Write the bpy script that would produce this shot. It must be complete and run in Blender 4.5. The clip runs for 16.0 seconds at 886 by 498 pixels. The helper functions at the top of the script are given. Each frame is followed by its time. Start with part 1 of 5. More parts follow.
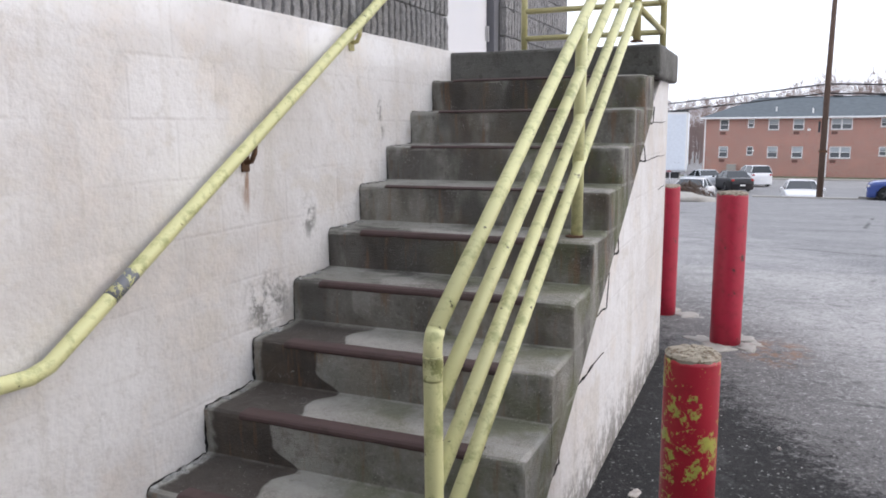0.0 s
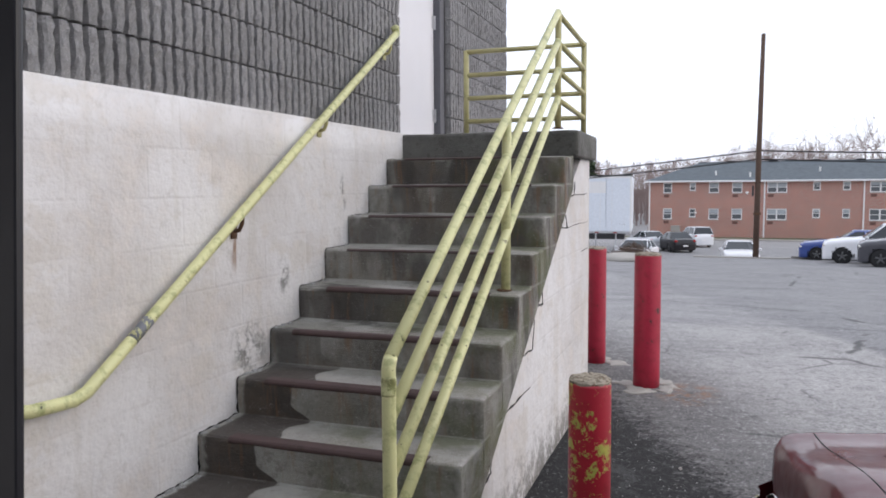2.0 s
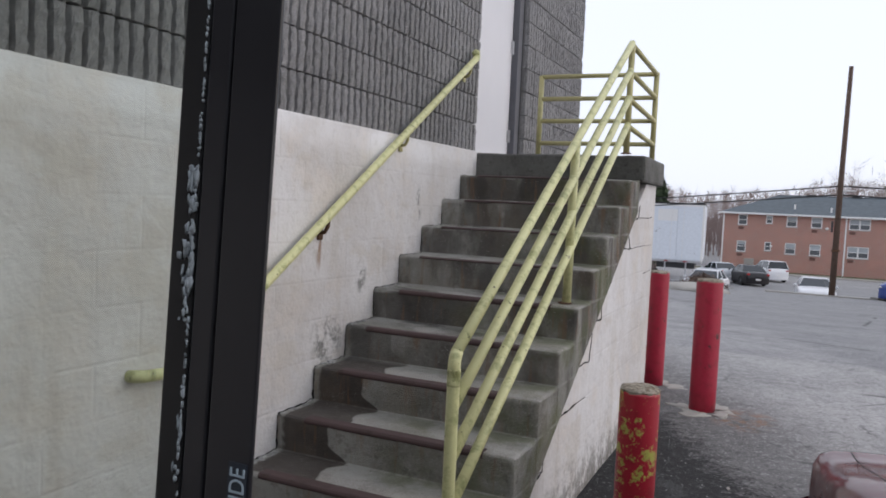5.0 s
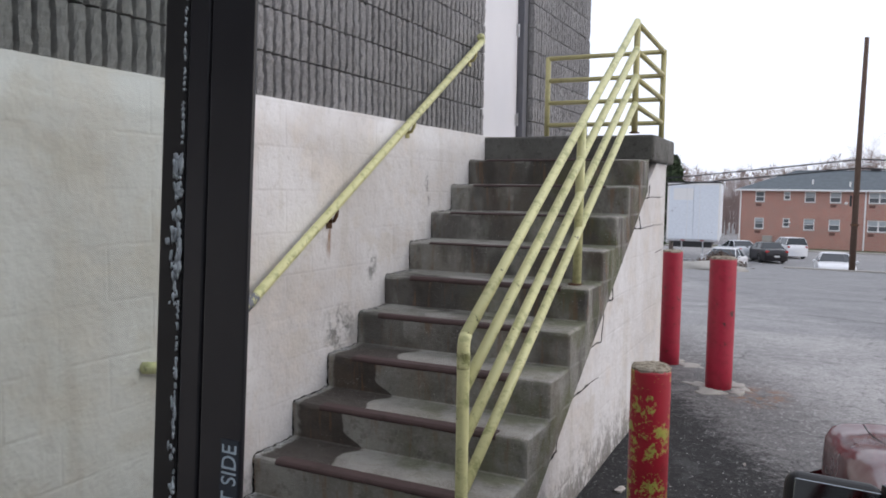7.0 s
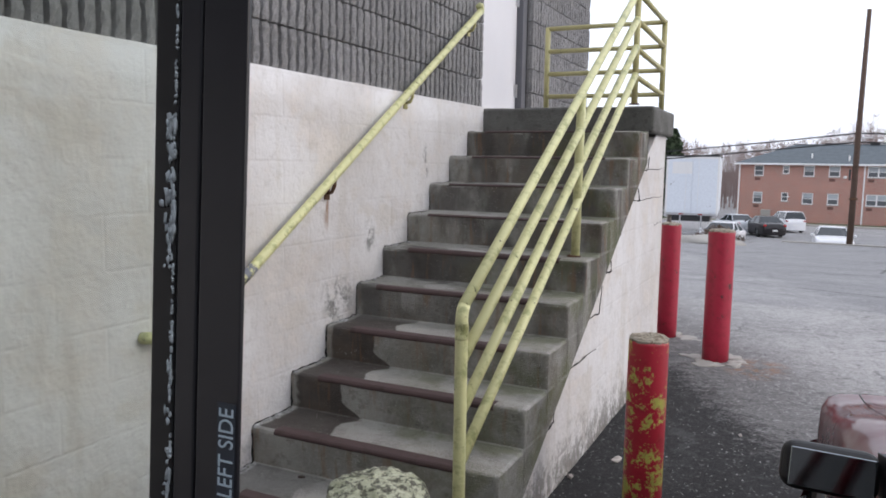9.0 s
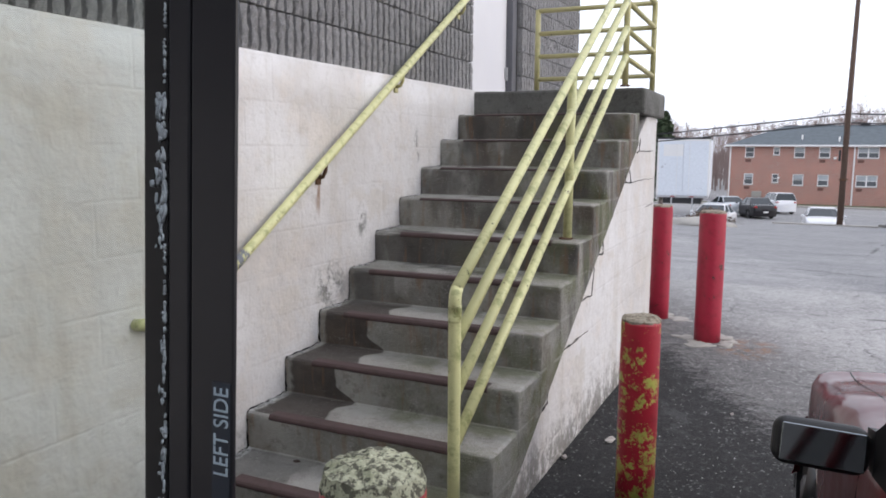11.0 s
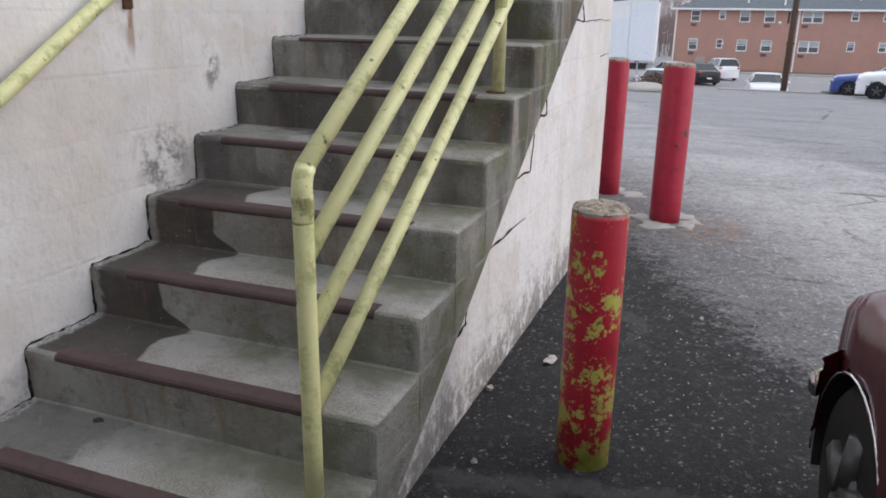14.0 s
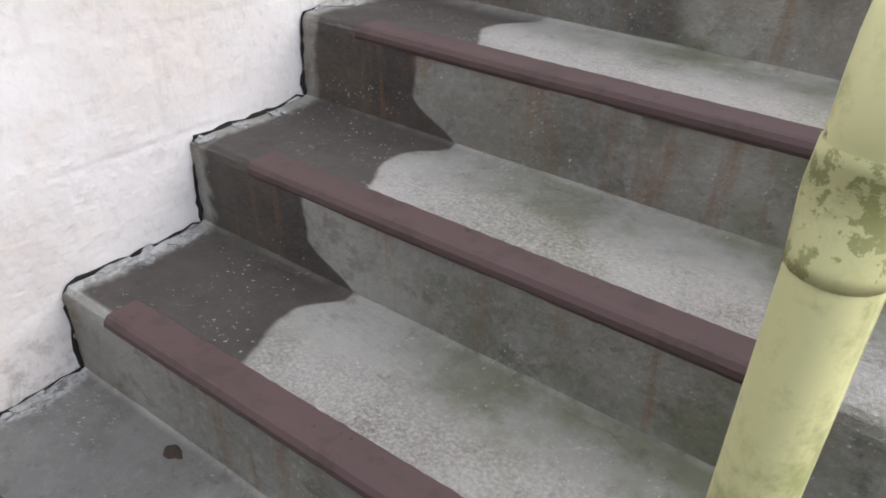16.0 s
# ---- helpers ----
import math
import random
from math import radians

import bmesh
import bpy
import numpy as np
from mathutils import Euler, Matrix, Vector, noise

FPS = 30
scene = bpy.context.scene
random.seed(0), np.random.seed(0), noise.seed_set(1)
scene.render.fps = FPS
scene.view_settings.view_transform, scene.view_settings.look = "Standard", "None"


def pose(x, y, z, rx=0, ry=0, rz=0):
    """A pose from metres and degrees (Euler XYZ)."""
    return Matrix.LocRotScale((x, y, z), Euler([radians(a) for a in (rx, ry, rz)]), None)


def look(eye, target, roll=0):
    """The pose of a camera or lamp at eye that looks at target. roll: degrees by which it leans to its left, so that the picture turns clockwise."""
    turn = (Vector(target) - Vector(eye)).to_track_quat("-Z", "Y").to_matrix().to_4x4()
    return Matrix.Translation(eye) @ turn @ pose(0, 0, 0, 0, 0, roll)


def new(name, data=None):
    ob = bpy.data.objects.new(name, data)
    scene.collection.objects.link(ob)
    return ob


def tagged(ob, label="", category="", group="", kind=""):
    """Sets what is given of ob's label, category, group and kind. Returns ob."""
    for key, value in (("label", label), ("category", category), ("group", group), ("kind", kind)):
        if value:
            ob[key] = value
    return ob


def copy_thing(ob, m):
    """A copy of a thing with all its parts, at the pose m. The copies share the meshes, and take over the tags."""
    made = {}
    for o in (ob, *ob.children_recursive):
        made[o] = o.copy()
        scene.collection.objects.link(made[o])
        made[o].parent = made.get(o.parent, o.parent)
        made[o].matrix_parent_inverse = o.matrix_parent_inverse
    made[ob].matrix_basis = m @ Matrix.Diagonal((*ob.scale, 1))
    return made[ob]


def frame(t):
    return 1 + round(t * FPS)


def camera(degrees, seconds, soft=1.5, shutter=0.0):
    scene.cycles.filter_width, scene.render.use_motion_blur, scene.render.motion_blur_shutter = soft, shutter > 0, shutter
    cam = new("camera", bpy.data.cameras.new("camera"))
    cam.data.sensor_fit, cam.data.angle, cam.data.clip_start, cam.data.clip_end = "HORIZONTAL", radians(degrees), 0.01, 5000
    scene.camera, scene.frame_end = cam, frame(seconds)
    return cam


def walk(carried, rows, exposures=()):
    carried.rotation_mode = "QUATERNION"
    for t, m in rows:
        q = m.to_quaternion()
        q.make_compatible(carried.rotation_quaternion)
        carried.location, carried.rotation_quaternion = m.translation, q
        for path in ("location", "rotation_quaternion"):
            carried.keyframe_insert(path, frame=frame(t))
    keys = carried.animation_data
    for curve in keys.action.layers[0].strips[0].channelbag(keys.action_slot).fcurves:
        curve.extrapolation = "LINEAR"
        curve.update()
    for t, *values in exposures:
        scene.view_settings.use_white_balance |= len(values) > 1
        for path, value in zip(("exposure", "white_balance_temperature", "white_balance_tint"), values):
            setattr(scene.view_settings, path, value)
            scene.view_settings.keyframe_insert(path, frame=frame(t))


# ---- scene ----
cam = camera(60.6, 16.0, soft=1.8)
PATH = [
    (0, (1.85, 0.828, 1.538), (1.062, 2.638, 1.219), -0.5),
    (0.5, (1.921, 0.655, 1.553), (1.159, 2.468, 1.189), -0.3),
    (1, (2.001, 0.51, 1.568), (1.252, 2.334, 1.234), -2.5),
    (1.5, (2.067, 0.387, 1.583), (1.373, 2.254, 1.397), -0.9),
    (2, (2.121, 0.211, 1.602), (1.44, 2.085, 1.442), -0.4),
    (2.5, (2.166, 0.179, 1.61), (1.398, 2.024, 1.542), 1.5),
    (3, (2.171, 0.166, 1.582), (1.381, 2.001, 1.493), 2.7),
    (3.5, (2.161, 0.053, 1.581), (1.364, 1.884, 1.463), 3.2),
    (6, (2.256, -0.069, 1.584), (1.391, 1.73, 1.468), 2.0),
    (6.5, (2.259, -0.059, 1.58), (1.408, 1.746, 1.448), 1.1),
    (7, (2.257, -0.061, 1.576), (1.378, 1.729, 1.423), 0.8),
    (7.5, (2.259, -0.057, 1.575), (1.39, 1.737, 1.409), 0.4),
    (8, (2.262, -0.055, 1.575), (1.391, 1.737, 1.404), 0.3),
    (8.5, (2.261, -0.061, 1.572), (1.388, 1.728, 1.38), 0.7),
    (9, (2.252, -0.052, 1.564), (1.381, 1.735, 1.342), 0.9),
    (9.5, (2.253, -0.055, 1.562), (1.398, 1.737, 1.321), 0.8),
    (12, (2.25, -0.047, 1.553), (1.405, 1.747, 1.293), 0.0),
    (12.5, (2.14, 0.074, 1.567), (1.386, 1.912, 1.334), 0.8),
    (13, (2.096, 0.425, 1.521), (1.438, 2.29, 1.222), 0.1),
    (13.5, (2.067, 0.701, 1.462), (1.411, 2.553, 1.088), -2.1),
    (14, (1.989, 1.039, 1.374), (1.309, 2.823, 0.78), 0.8),
    (14.5, (1.871, 1.331, 1.243), (0.964, 2.979, 0.563), 3.2),
    (15, (1.635, 1.592, 1.138), (0.572, 3.02, 0.226), 4.5),
    (15.5, (1.349, 1.83, 1.111), (0.378, 3.186, 0.007), 11.2),
    (16, (1.129, 2.099, 1.108), (0.152, 3.507, 0.076), 2.9),
]
EXPOSURES = [(0, 0.37), (1.0, 0.38), (1.5, 0.26), (2.0, 0.12), (2.5, -0.06), (3.0, -0.24), (6.0, -0.17), (7.5, 0.05), (9.5, 0.17), (12.0, 0.29), (13.0, 0.25), (14.0, 0.22), (14.5, 0.51), (15.0, 0.77), (15.5, 0.92), (16.0, 1.12)]
walk(cam, [(t, look(eye, target, roll)) for t, eye, target, roll in PATH], EXPOSURES)

# ---- world and light ----
world = bpy.data.worlds.new("world")
scene.world = world
world.use_nodes = True
wt = world.node_tree
sky = wt.nodes.new("ShaderNodeTexSky")
sky.sky_type, sky.sun_disc = "NISHITA", False
SUN_EL, SUN_AZ = 24.0, 78.0
sky.sun_elevation, sky.sun_rotation = radians(SUN_EL), radians(SUN_AZ)
sky.air_density, sky.dust_density, sky.ozone_density = 1.0, 4.0, 1.0
wt.nodes["Background"].inputs["Strength"].default_value = 0.19
# thin overcast: the clear sky washed out to near white
pale = wt.nodes.new("ShaderNodeMix")
pale.data_type = "RGBA"
pale.inputs[0].default_value, pale.inputs[7].default_value = 0.85, (6.45, 6.75, 7.65, 1)
wt.links.new(sky.outputs[0], pale.inputs[6])
wt.links.new(pale.outputs[2], wt.nodes["Background"].inputs["Color"])
sun = new("sun", bpy.data.lights.new("sun", "SUN"))
sun.data.energy, sun.data.angle, sun.data.color = 0.35, radians(40), (1.0, 0.96, 0.93)
sx, sy = math.sin(radians(SUN_AZ)), math.cos(radians(SUN_AZ))
sun.matrix_world = look((sx * 20, sy * 20, 20 * math.tan(radians(SUN_EL))), (0, 0, 0))


# ---- materials ----
class Nodes:
    """Short hand for a Principled material's node tree."""

    def __init__(self, name, rough=0.8, metal=0.0, coat=0.0, spec=0.5):
        self.m = bpy.data.materials.new(name)
        self.m.use_nodes = True
        self.t = self.m.node_tree
        self.p = self.t.nodes["Principled BSDF"]
        self.p.inputs["Roughness"].default_value = rough
        self.p.inputs["Metallic"].default_value = metal
        self.p.inputs["Coat Weight"].default_value = coat
        self.p.inputs["Coat Roughness"].default_value = 0.05
        self.p.inputs["Specular IOR Level"].default_value = spec
        self.co = self.t.nodes.new("ShaderNodeTexCoord").outputs["Object"]

    def link(self, a, b):
        self.t.links.new(a, b)

    def put(self, value, socket):
        if hasattr(value, "is_linked"):
            self.link(value, socket)
        elif isinstance(value, (tuple, list)):
            socket.default_value = (*value, 1.0) if len(value) == 3 and len(socket.default_value) == 4 else value
        else:
            socket.default_value = value

    def scaled(self, x, y, z, co=None):
        n = self.t.nodes.new("ShaderNodeMapping")
        n.inputs["Scale"].default_value = (x, y, z)
        self.link(co or self.co, n.inputs["Vector"])
        return n.outputs[0]

    def noise(self, scale, detail=4.0, rough=0.55, co=None, warp=0.0):
        n = self.t.nodes.new("ShaderNodeTexNoise")
        n.inputs["Scale"].default_value, n.inputs["Detail"].default_value = scale, detail
        n.inputs["Roughness"].default_value, n.inputs["Distortion"].default_value = rough, warp
        self.link(co or self.co, n.inputs["Vector"])
        return n.outputs[0]

    def voronoi(self, scale, feature="F1", co=None):
        n = self.t.nodes.new("ShaderNodeTexVoronoi")
        n.feature = feature
        n.inputs["Scale"].default_value = scale
        self.link(co or self.co, n.inputs["Vector"])
        return n.outputs[0]

    def axis(self, i):
        n = self.t.nodes.new("ShaderNodeSeparateXYZ")
        self.link(self.co, n.inputs[0])
        return n.outputs[i]

    def span(self, value, a, b, lo=0.0, hi=1.0):
        n = self.t.nodes.new("ShaderNodeMapRange")
        n.interpolation_type = "SMOOTHSTEP"
        self.put(value, n.inputs["Value"])
        for k, v in (("From Min", a), ("From Max", b), ("To Min", lo), ("To Max", hi)):
            n.inputs[k].default_value = v
        return n.outputs[0]

    def calc(self, op, a, b=0.0):
        n = self.t.nodes.new("ShaderNodeMath")
        n.operation = op
        self.put(a, n.inputs[0]), self.put(b, n.inputs[1])
        return n.outputs[0]

    def mix(self, f, a, b, how="MIX"):
        n = self.t.nodes.new("ShaderNodeMix")
        n.data_type, n.blend_type = "RGBA", how
        self.put(f, n.inputs[0]), self.put(a, n.inputs[6]), self.put(b, n.inputs[7])
        return n.outputs[2]

    def face_z(self):
        """How far a face looks up: 1 on treads, 0 on risers."""
        n = self.t.nodes.new("ShaderNodeSeparateXYZ")
        self.link(self.t.nodes.new("ShaderNodeNewGeometry").outputs["True Normal"], n.inputs[0])
        return n.outputs[2]

    def random(self):
        return self.t.nodes.new("ShaderNodeObjectInfo").outputs["Random"]

    def island(self):
        return self.t.nodes.new("ShaderNodeNewGeometry").outputs["Random Per Island"]

    def color(self, value):
        self.put(value, self.p.inputs["Base Color"])
        return self

    def rough(self, value):
        self.put(value, self.p.inputs["Roughness"])
        return self

    def bump(self, height, strength=0.4, distance=0.01):
        n = self.t.nodes.new("ShaderNodeBump")
        n.inputs["Strength"].default_value, n.inputs["Distance"].default_value = strength, distance
        self.put(height, n.inputs["Height"])
        self.link(n.outputs[0], self.p.inputs["Normal"])
        return self


def plain(name, rgb, rough=0.6, metal=0.0, vary=0.12, scale=9.0, coat=0.0):
    n = Nodes(name, rough, metal, coat)
    dark = tuple(c * (1 - 2 * vary) for c in rgb)
    n.color(n.mix(n.noise(scale), dark, tuple(min(1, c * (1 + vary)) for c in rgb)))
    return n.m


def white_block(name):
    """White masonry paint over concrete block: stains, drips, dirt splashed up from the ground."""
    n = Nodes(name, 0.85)
    big, fine = n.noise(1.3, 5), n.noise(38, 6, 0.65)
    drip = n.noise(1.0, 4, 0.6, n.scaled(7, 7, 0.6))
    c = n.mix(n.span(big, 0.38, 0.68), (0.705, 0.69, 0.69), (0.57, 0.545, 0.53))
    c = n.mix(n.span(n.noise(2.6, 6, 0.7), 0.48, 0.66, 0, 0.6), c, (0.70, 0.645, 0.60))
    patch = n.noise(1.0, 5, 0.65, n.scaled(1, 2.2, 3.4))
    c = n.mix(n.span(patch, 0.55, 0.64, 0, 0.46), c, (0.57, 0.525, 0.47))
    c = n.mix(n.span(drip, 0.55, 0.75, 0, 0.45), c, (0.50, 0.46, 0.40))
    c = n.mix(n.span(n.noise(9, 5, 0.6), 0.60, 0.72, 0, 0.30), c, (0.40, 0.38, 0.35))
    # black mould by the fifth step, and rust run down from a handrail bracket
    y, z = n.axis(1), n.axis(2)
    def spot(cy, cz, ry, rz):
        a, d = n.calc("DIVIDE", n.calc("SUBTRACT", y, cy), ry), n.calc("DIVIDE", n.calc("SUBTRACT", z, cz), rz)
        return n.span(n.calc("ADD", n.calc("MULTIPLY", a, a), n.calc("MULTIPLY", d, d)), 1.0, 0.0)
    mould = n.calc("MULTIPLY", n.calc("MAXIMUM", spot(3.30, 0.84, 0.20, 0.17), spot(3.62, 1.16, 0.07, 0.12)), n.span(n.noise(11, 7, 0.75), 0.44, 0.60))
    mould = n.calc("MAXIMUM", mould, n.calc("MULTIPLY", spot(4.30, 1.58, 0.06, 0.14), n.span(n.noise(13, 7, 0.75), 0.46, 0.60)))
    near_x = n.span(n.axis(0), 0.3, 0.1)
    c = n.mix(n.calc("MULTIPLY", n.calc("MULTIPLY", mould, near_x), 0.8), c, (0.09, 0.088, 0.08))
    rusty = n.calc("MULTIPLY", n.calc("MULTIPLY", spot(3.195, 1.33, 0.034, 0.14), near_x), n.span(n.noise(1.0, 5, 0.6, n.scaled(30, 30, 5)), 0.38, 0.58))
    c = n.mix(n.calc("MULTIPLY", rusty, 0.8), c, (0.22, 0.10, 0.035))
    spots = n.noise(4.5, 8, 0.72)
    foot = n.span(n.axis(2), 0.50, -0.05)
    grime = n.calc("MULTIPLY", n.span(n.calc("ADD", n.calc("ADD", n.calc("MULTIPLY", n.noise(5, 6, 0.7), 0.45), n.calc("MULTIPLY", n.noise(24, 7, 0.8), 0.55)), n.calc("MULTIPLY", foot, 0.17)), 0.56, 0.68), foot)
    c = n.mix(n.calc("MULTIPLY", grime, 0.85), c, (0.10, 0.09, 0.075))
    c = n.mix(n.span(spots, 0.69, 0.76, 0, 0.6), c, (0.30, 0.29, 0.26))
    # block joints filled by paint, 0.406 by 0.203
    b = n.t.nodes.new("ShaderNodeTexBrick")
    b.offset, b.squash = 0.5, 1.0
    for k, v in (("Scale", 1.0), ("Mortar Size", 0.011), ("Mortar Smooth", 1.0), ("Brick Width", 0.406), ("Row Height", 0.203)):
        b.inputs[k].default_value = v
    b.inputs["Color1"].default_value, b.inputs["Color2"].default_value = (0.89, 0.87, 0.85, 1), (1, 1, 1, 1)
    b.inputs["Mortar"].default_value = (0.90, 0.89, 0.88, 1)
    c = n.mix(n.span(n.noise(5, 4), 0.35, 0.65, 0.15, 0.85), c, n.mix(1.0, c, b.outputs["Color"], "MULTIPLY"))
    c = n.mix(n.span(n.noise(19, 7, 0.75), 0.52, 0.68, 0, 0.34), c, (0.42, 0.385, 0.355))
    n.color(c)
    sw = n.t.nodes.new("ShaderNodeCombineXYZ")
    n.link(n.axis(1), sw.inputs[0]), n.link(n.calc("ADD", n.axis(2), 0.056), sw.inputs[1])
    n.link(sw.outputs[0], b.inputs["Vector"])
    h = n.calc("ADD", n.calc("MULTIPLY", n.calc("MULTIPLY", b.outputs["Fac"], -0.30), n.span(n.noise(2.3, 4, 0.6), 0.42, 0.62)), n.calc("MULTIPLY", n.noise(55, 3, 0.5), 0.55))
    h = n.calc("ADD", h, n.calc("MULTIPLY", n.noise(16, 3, 0.5), 1.2))
    h = n.calc("ADD", h, n.calc("MULTIPLY", n.noise(1.0, 5, 0.65, n.scaled(22, 15, 36)), 0.5))
    n.bump(h, 0.42, 0.012)
    return n.m


def stair_concrete(name, damp=True, tone=1.0):
    """Grey cast concrete, dark and damp near the wall, algae in the middle, scattered pale flecks; damp steps get
    risers shaded in colour.
    """
    n = Nodes(name, 0.85)
    c = n.mix(n.span(n.noise(2.2, 6, 0.6), 0.35, 0.7), (0.220, 0.214, 0.190), (0.390, 0.382, 0.350))
    c = n.mix(1.0, c, (tone, tone, tone), "MULTIPLY")
    c = n.mix(n.span(n.noise(70, 4, 0.7), 0.45, 0.72, 0, 0.4), c, (0.42 * tone, 0.41 * tone, 0.385 * tone))
    c = n.mix(n.span(n.noise(23, 7, 0.72), 0.53, 0.66, 0, 0.6), c, n.mix(1.0, c, (0.45, 0.43, 0.40), "MULTIPLY"))
    c = n.mix(n.span(n.noise(5.5, 7, 0.7), 0.50, 0.66, 0, 0.5), c, n.mix(1.0, c, (0.50, 0.48, 0.44), "MULTIPLY"))
    if damp:
        x, y = n.axis(0), n.axis(1)
        # damp stain by the wall: a tongue down each riser that spreads over the tread below
        z = n.axis(2)
        flat = n.span(n.face_z(), 0.5, 0.8)
        u = n.calc("FRACT", n.calc("DIVIDE", n.calc("ADD", z, 0.004), RISE))
        v = n.calc("FRACT", n.calc("DIVIDE", n.calc("SUBTRACT", y, 0.006), TREAD))
        on_riser = n.span(u, 0.46, 0.0, 0.292, 0.400)
        on_tread = n.calc("ADD", n.span(v, 0.55, 0.12, 0.340, 0.385), n.span(v, 0.68, 1.0, 0.0, 0.058))
        reach = n.calc("ADD", n.calc("MULTIPLY", on_tread, flat), n.calc("MULTIPLY", on_riser, n.calc("SUBTRACT", 1.0, flat)))
        edge = n.calc("ADD", n.calc("SUBTRACT", x, reach), n.calc("MULTIPLY", n.calc("SUBTRACT", n.noise(4, 3), 0.5), 0.05))
        low = n.calc("MULTIPLY", n.span(y, 0.303, 0.315), n.span(y, 1.22, 1.12))
        wet = n.calc("MULTIPLY", n.calc("MULTIPLY", n.span(edge, 0.006, -0.006), low), n.span(n.calc("ADD", x, n.calc("MULTIPLY", n.noise(24, 3), 0.05)), 0.045, 0.075))
        c = n.mix(n.calc("MULTIPLY", wet, 0.90), c, n.mix(n.noise(30, 5), (0.024, 0.017, 0.014), (0.062, 0.047, 0.039)))
        first = n.calc("MULTIPLY", n.calc("MULTIPLY", n.span(y, 0.30, 0.285), flat), n.span(n.calc("ADD", x, n.calc("MULTIPLY", n.noise(6, 5, 0.65), 0.5)), 1.05, 0.45))
        c = n.mix(n.calc("MULTIPLY", first, 0.62), c, n.mix(n.noise(26, 5), (0.070, 0.068, 0.068), (0.15, 0.146, 0.145)))
        up = n.calc("MULTIPLY", n.span(n.noise(1.7, 3, 0.5, n.scaled(1.5, 3.4, 0.7)), 0.50, 0.60), n.span(y, 0.95, 1.3))
        c = n.mix(n.calc("MULTIPLY", up, 0.78), c, (0.050, 0.046, 0.041))
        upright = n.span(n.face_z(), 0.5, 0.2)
        # risers' shade against the sky-lit treads put into the colour, patchy like damp runs
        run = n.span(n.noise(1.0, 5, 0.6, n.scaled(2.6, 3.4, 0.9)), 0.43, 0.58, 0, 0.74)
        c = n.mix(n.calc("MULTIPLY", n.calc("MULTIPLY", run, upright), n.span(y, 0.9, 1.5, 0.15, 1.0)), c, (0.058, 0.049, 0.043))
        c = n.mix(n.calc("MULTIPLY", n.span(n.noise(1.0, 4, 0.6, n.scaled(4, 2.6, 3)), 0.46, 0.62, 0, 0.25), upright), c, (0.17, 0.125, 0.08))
        c = n.mix(n.calc("MULTIPLY", n.span(n.noise(4.0, 7, 0.75), 0.38, 0.62, 0, 0.60), n.calc("MULTIPLY", n.span(n.face_z(), 0.5, 0.8), n.span(edge, -0.01, 0.05))), c, (0.38, 0.375, 0.35))
        algae = n.span(n.calc("ADD", n.noise(3.2, 5, 0.6), n.calc("MULTIPLY", n.calc("MULTIPLY", flat, n.span(v, 0.45, 0.95)), 0.10)), 0.46, 0.64, 0, 0.60)
        c = n.mix(n.calc("MULTIPLY", algae, n.span(x, 0.42, 0.8)), c, (0.105, 0.115, 0.040))
        dry = n.calc("MULTIPLY", n.span(edge, 0.0, 0.02), flat)
        worn = n.calc("MULTIPLY", n.calc("MULTIPLY", n.span(n.calc("ADD", v, n.calc("MULTIPLY", n.noise(5, 4), 0.5)), 0.98, 0.62), dry), n.span(n.noise(150, 4, 0.75), 0.38, 0.64))
        c = n.mix(n.calc("MULTIPLY", worn, 0.55), c, n.mix(n.noise(140, 2), (0.40, 0.34, 0.325), (0.66, 0.62, 0.585)))
        fillet = n.calc("MULTIPLY", n.calc("MAXIMUM", n.calc("MULTIPLY", flat, n.span(v, 0.955, 0.985)), n.calc("MULTIPLY", n.calc("SUBTRACT", 1.0, flat), n.span(u, 0.10, 0.05))), n.span(n.noise(8, 5, 0.7), 0.40, 0.60))
        c = n.mix(n.calc("MULTIPLY", fillet, n.span(edge, -0.01, 0.03, 0.15, 0.45)), c, (0.40, 0.39, 0.36))
        crusty = n.calc("MULTIPLY", n.calc("MULTIPLY", n.span(n.calc("ADD", x, n.calc("MULTIPLY", n.noise(14, 5, 0.7), 0.12)), 0.105, 0.075), flat), n.calc("MULTIPLY", n.span(y, 0.60, 0.5), n.span(n.noise(38, 5, 0.7), 0.40, 0.52)))
        c = n.mix(n.calc("MULTIPLY", crusty, 0.75), c, (0.58, 0.58, 0.58))
        rust = n.calc("MULTIPLY", n.span(n.noise(1.0, 5, 0.6, n.scaled(22, 5, 2.5)), 0.54, 0.68), 0.5)
        c = n.mix(n.calc("MULTIPLY", rust, upright), c, (0.22, 0.12, 0.06))
    fleck = n.span(n.calc("ADD", n.voronoi(88, "F1", n.mix(0.06, n.co, n.noise(30, 4, 0.7))), n.calc("MULTIPLY", n.noise(45, 4, 0.7), 0.5)), 0.44, 0.33)
    fleck = n.calc("MULTIPLY", fleck, n.span(n.noise(6, 4, 0.65), 0.45, 0.60))
    n.color(n.mix(n.calc("MULTIPLY", fleck, 0.8), c, (0.60 * tone, 0.585 * tone, 0.55 * tone)))
    n.rough(n.span(n.noise(5), 0.3, 0.7, 0.65, 0.95))
    n.bump(n.calc("ADD", n.noise(75, 6, 0.75), n.calc("MULTIPLY", n.noise(9, 5), 1.0)), 0.85, 0.012)
    return n.m


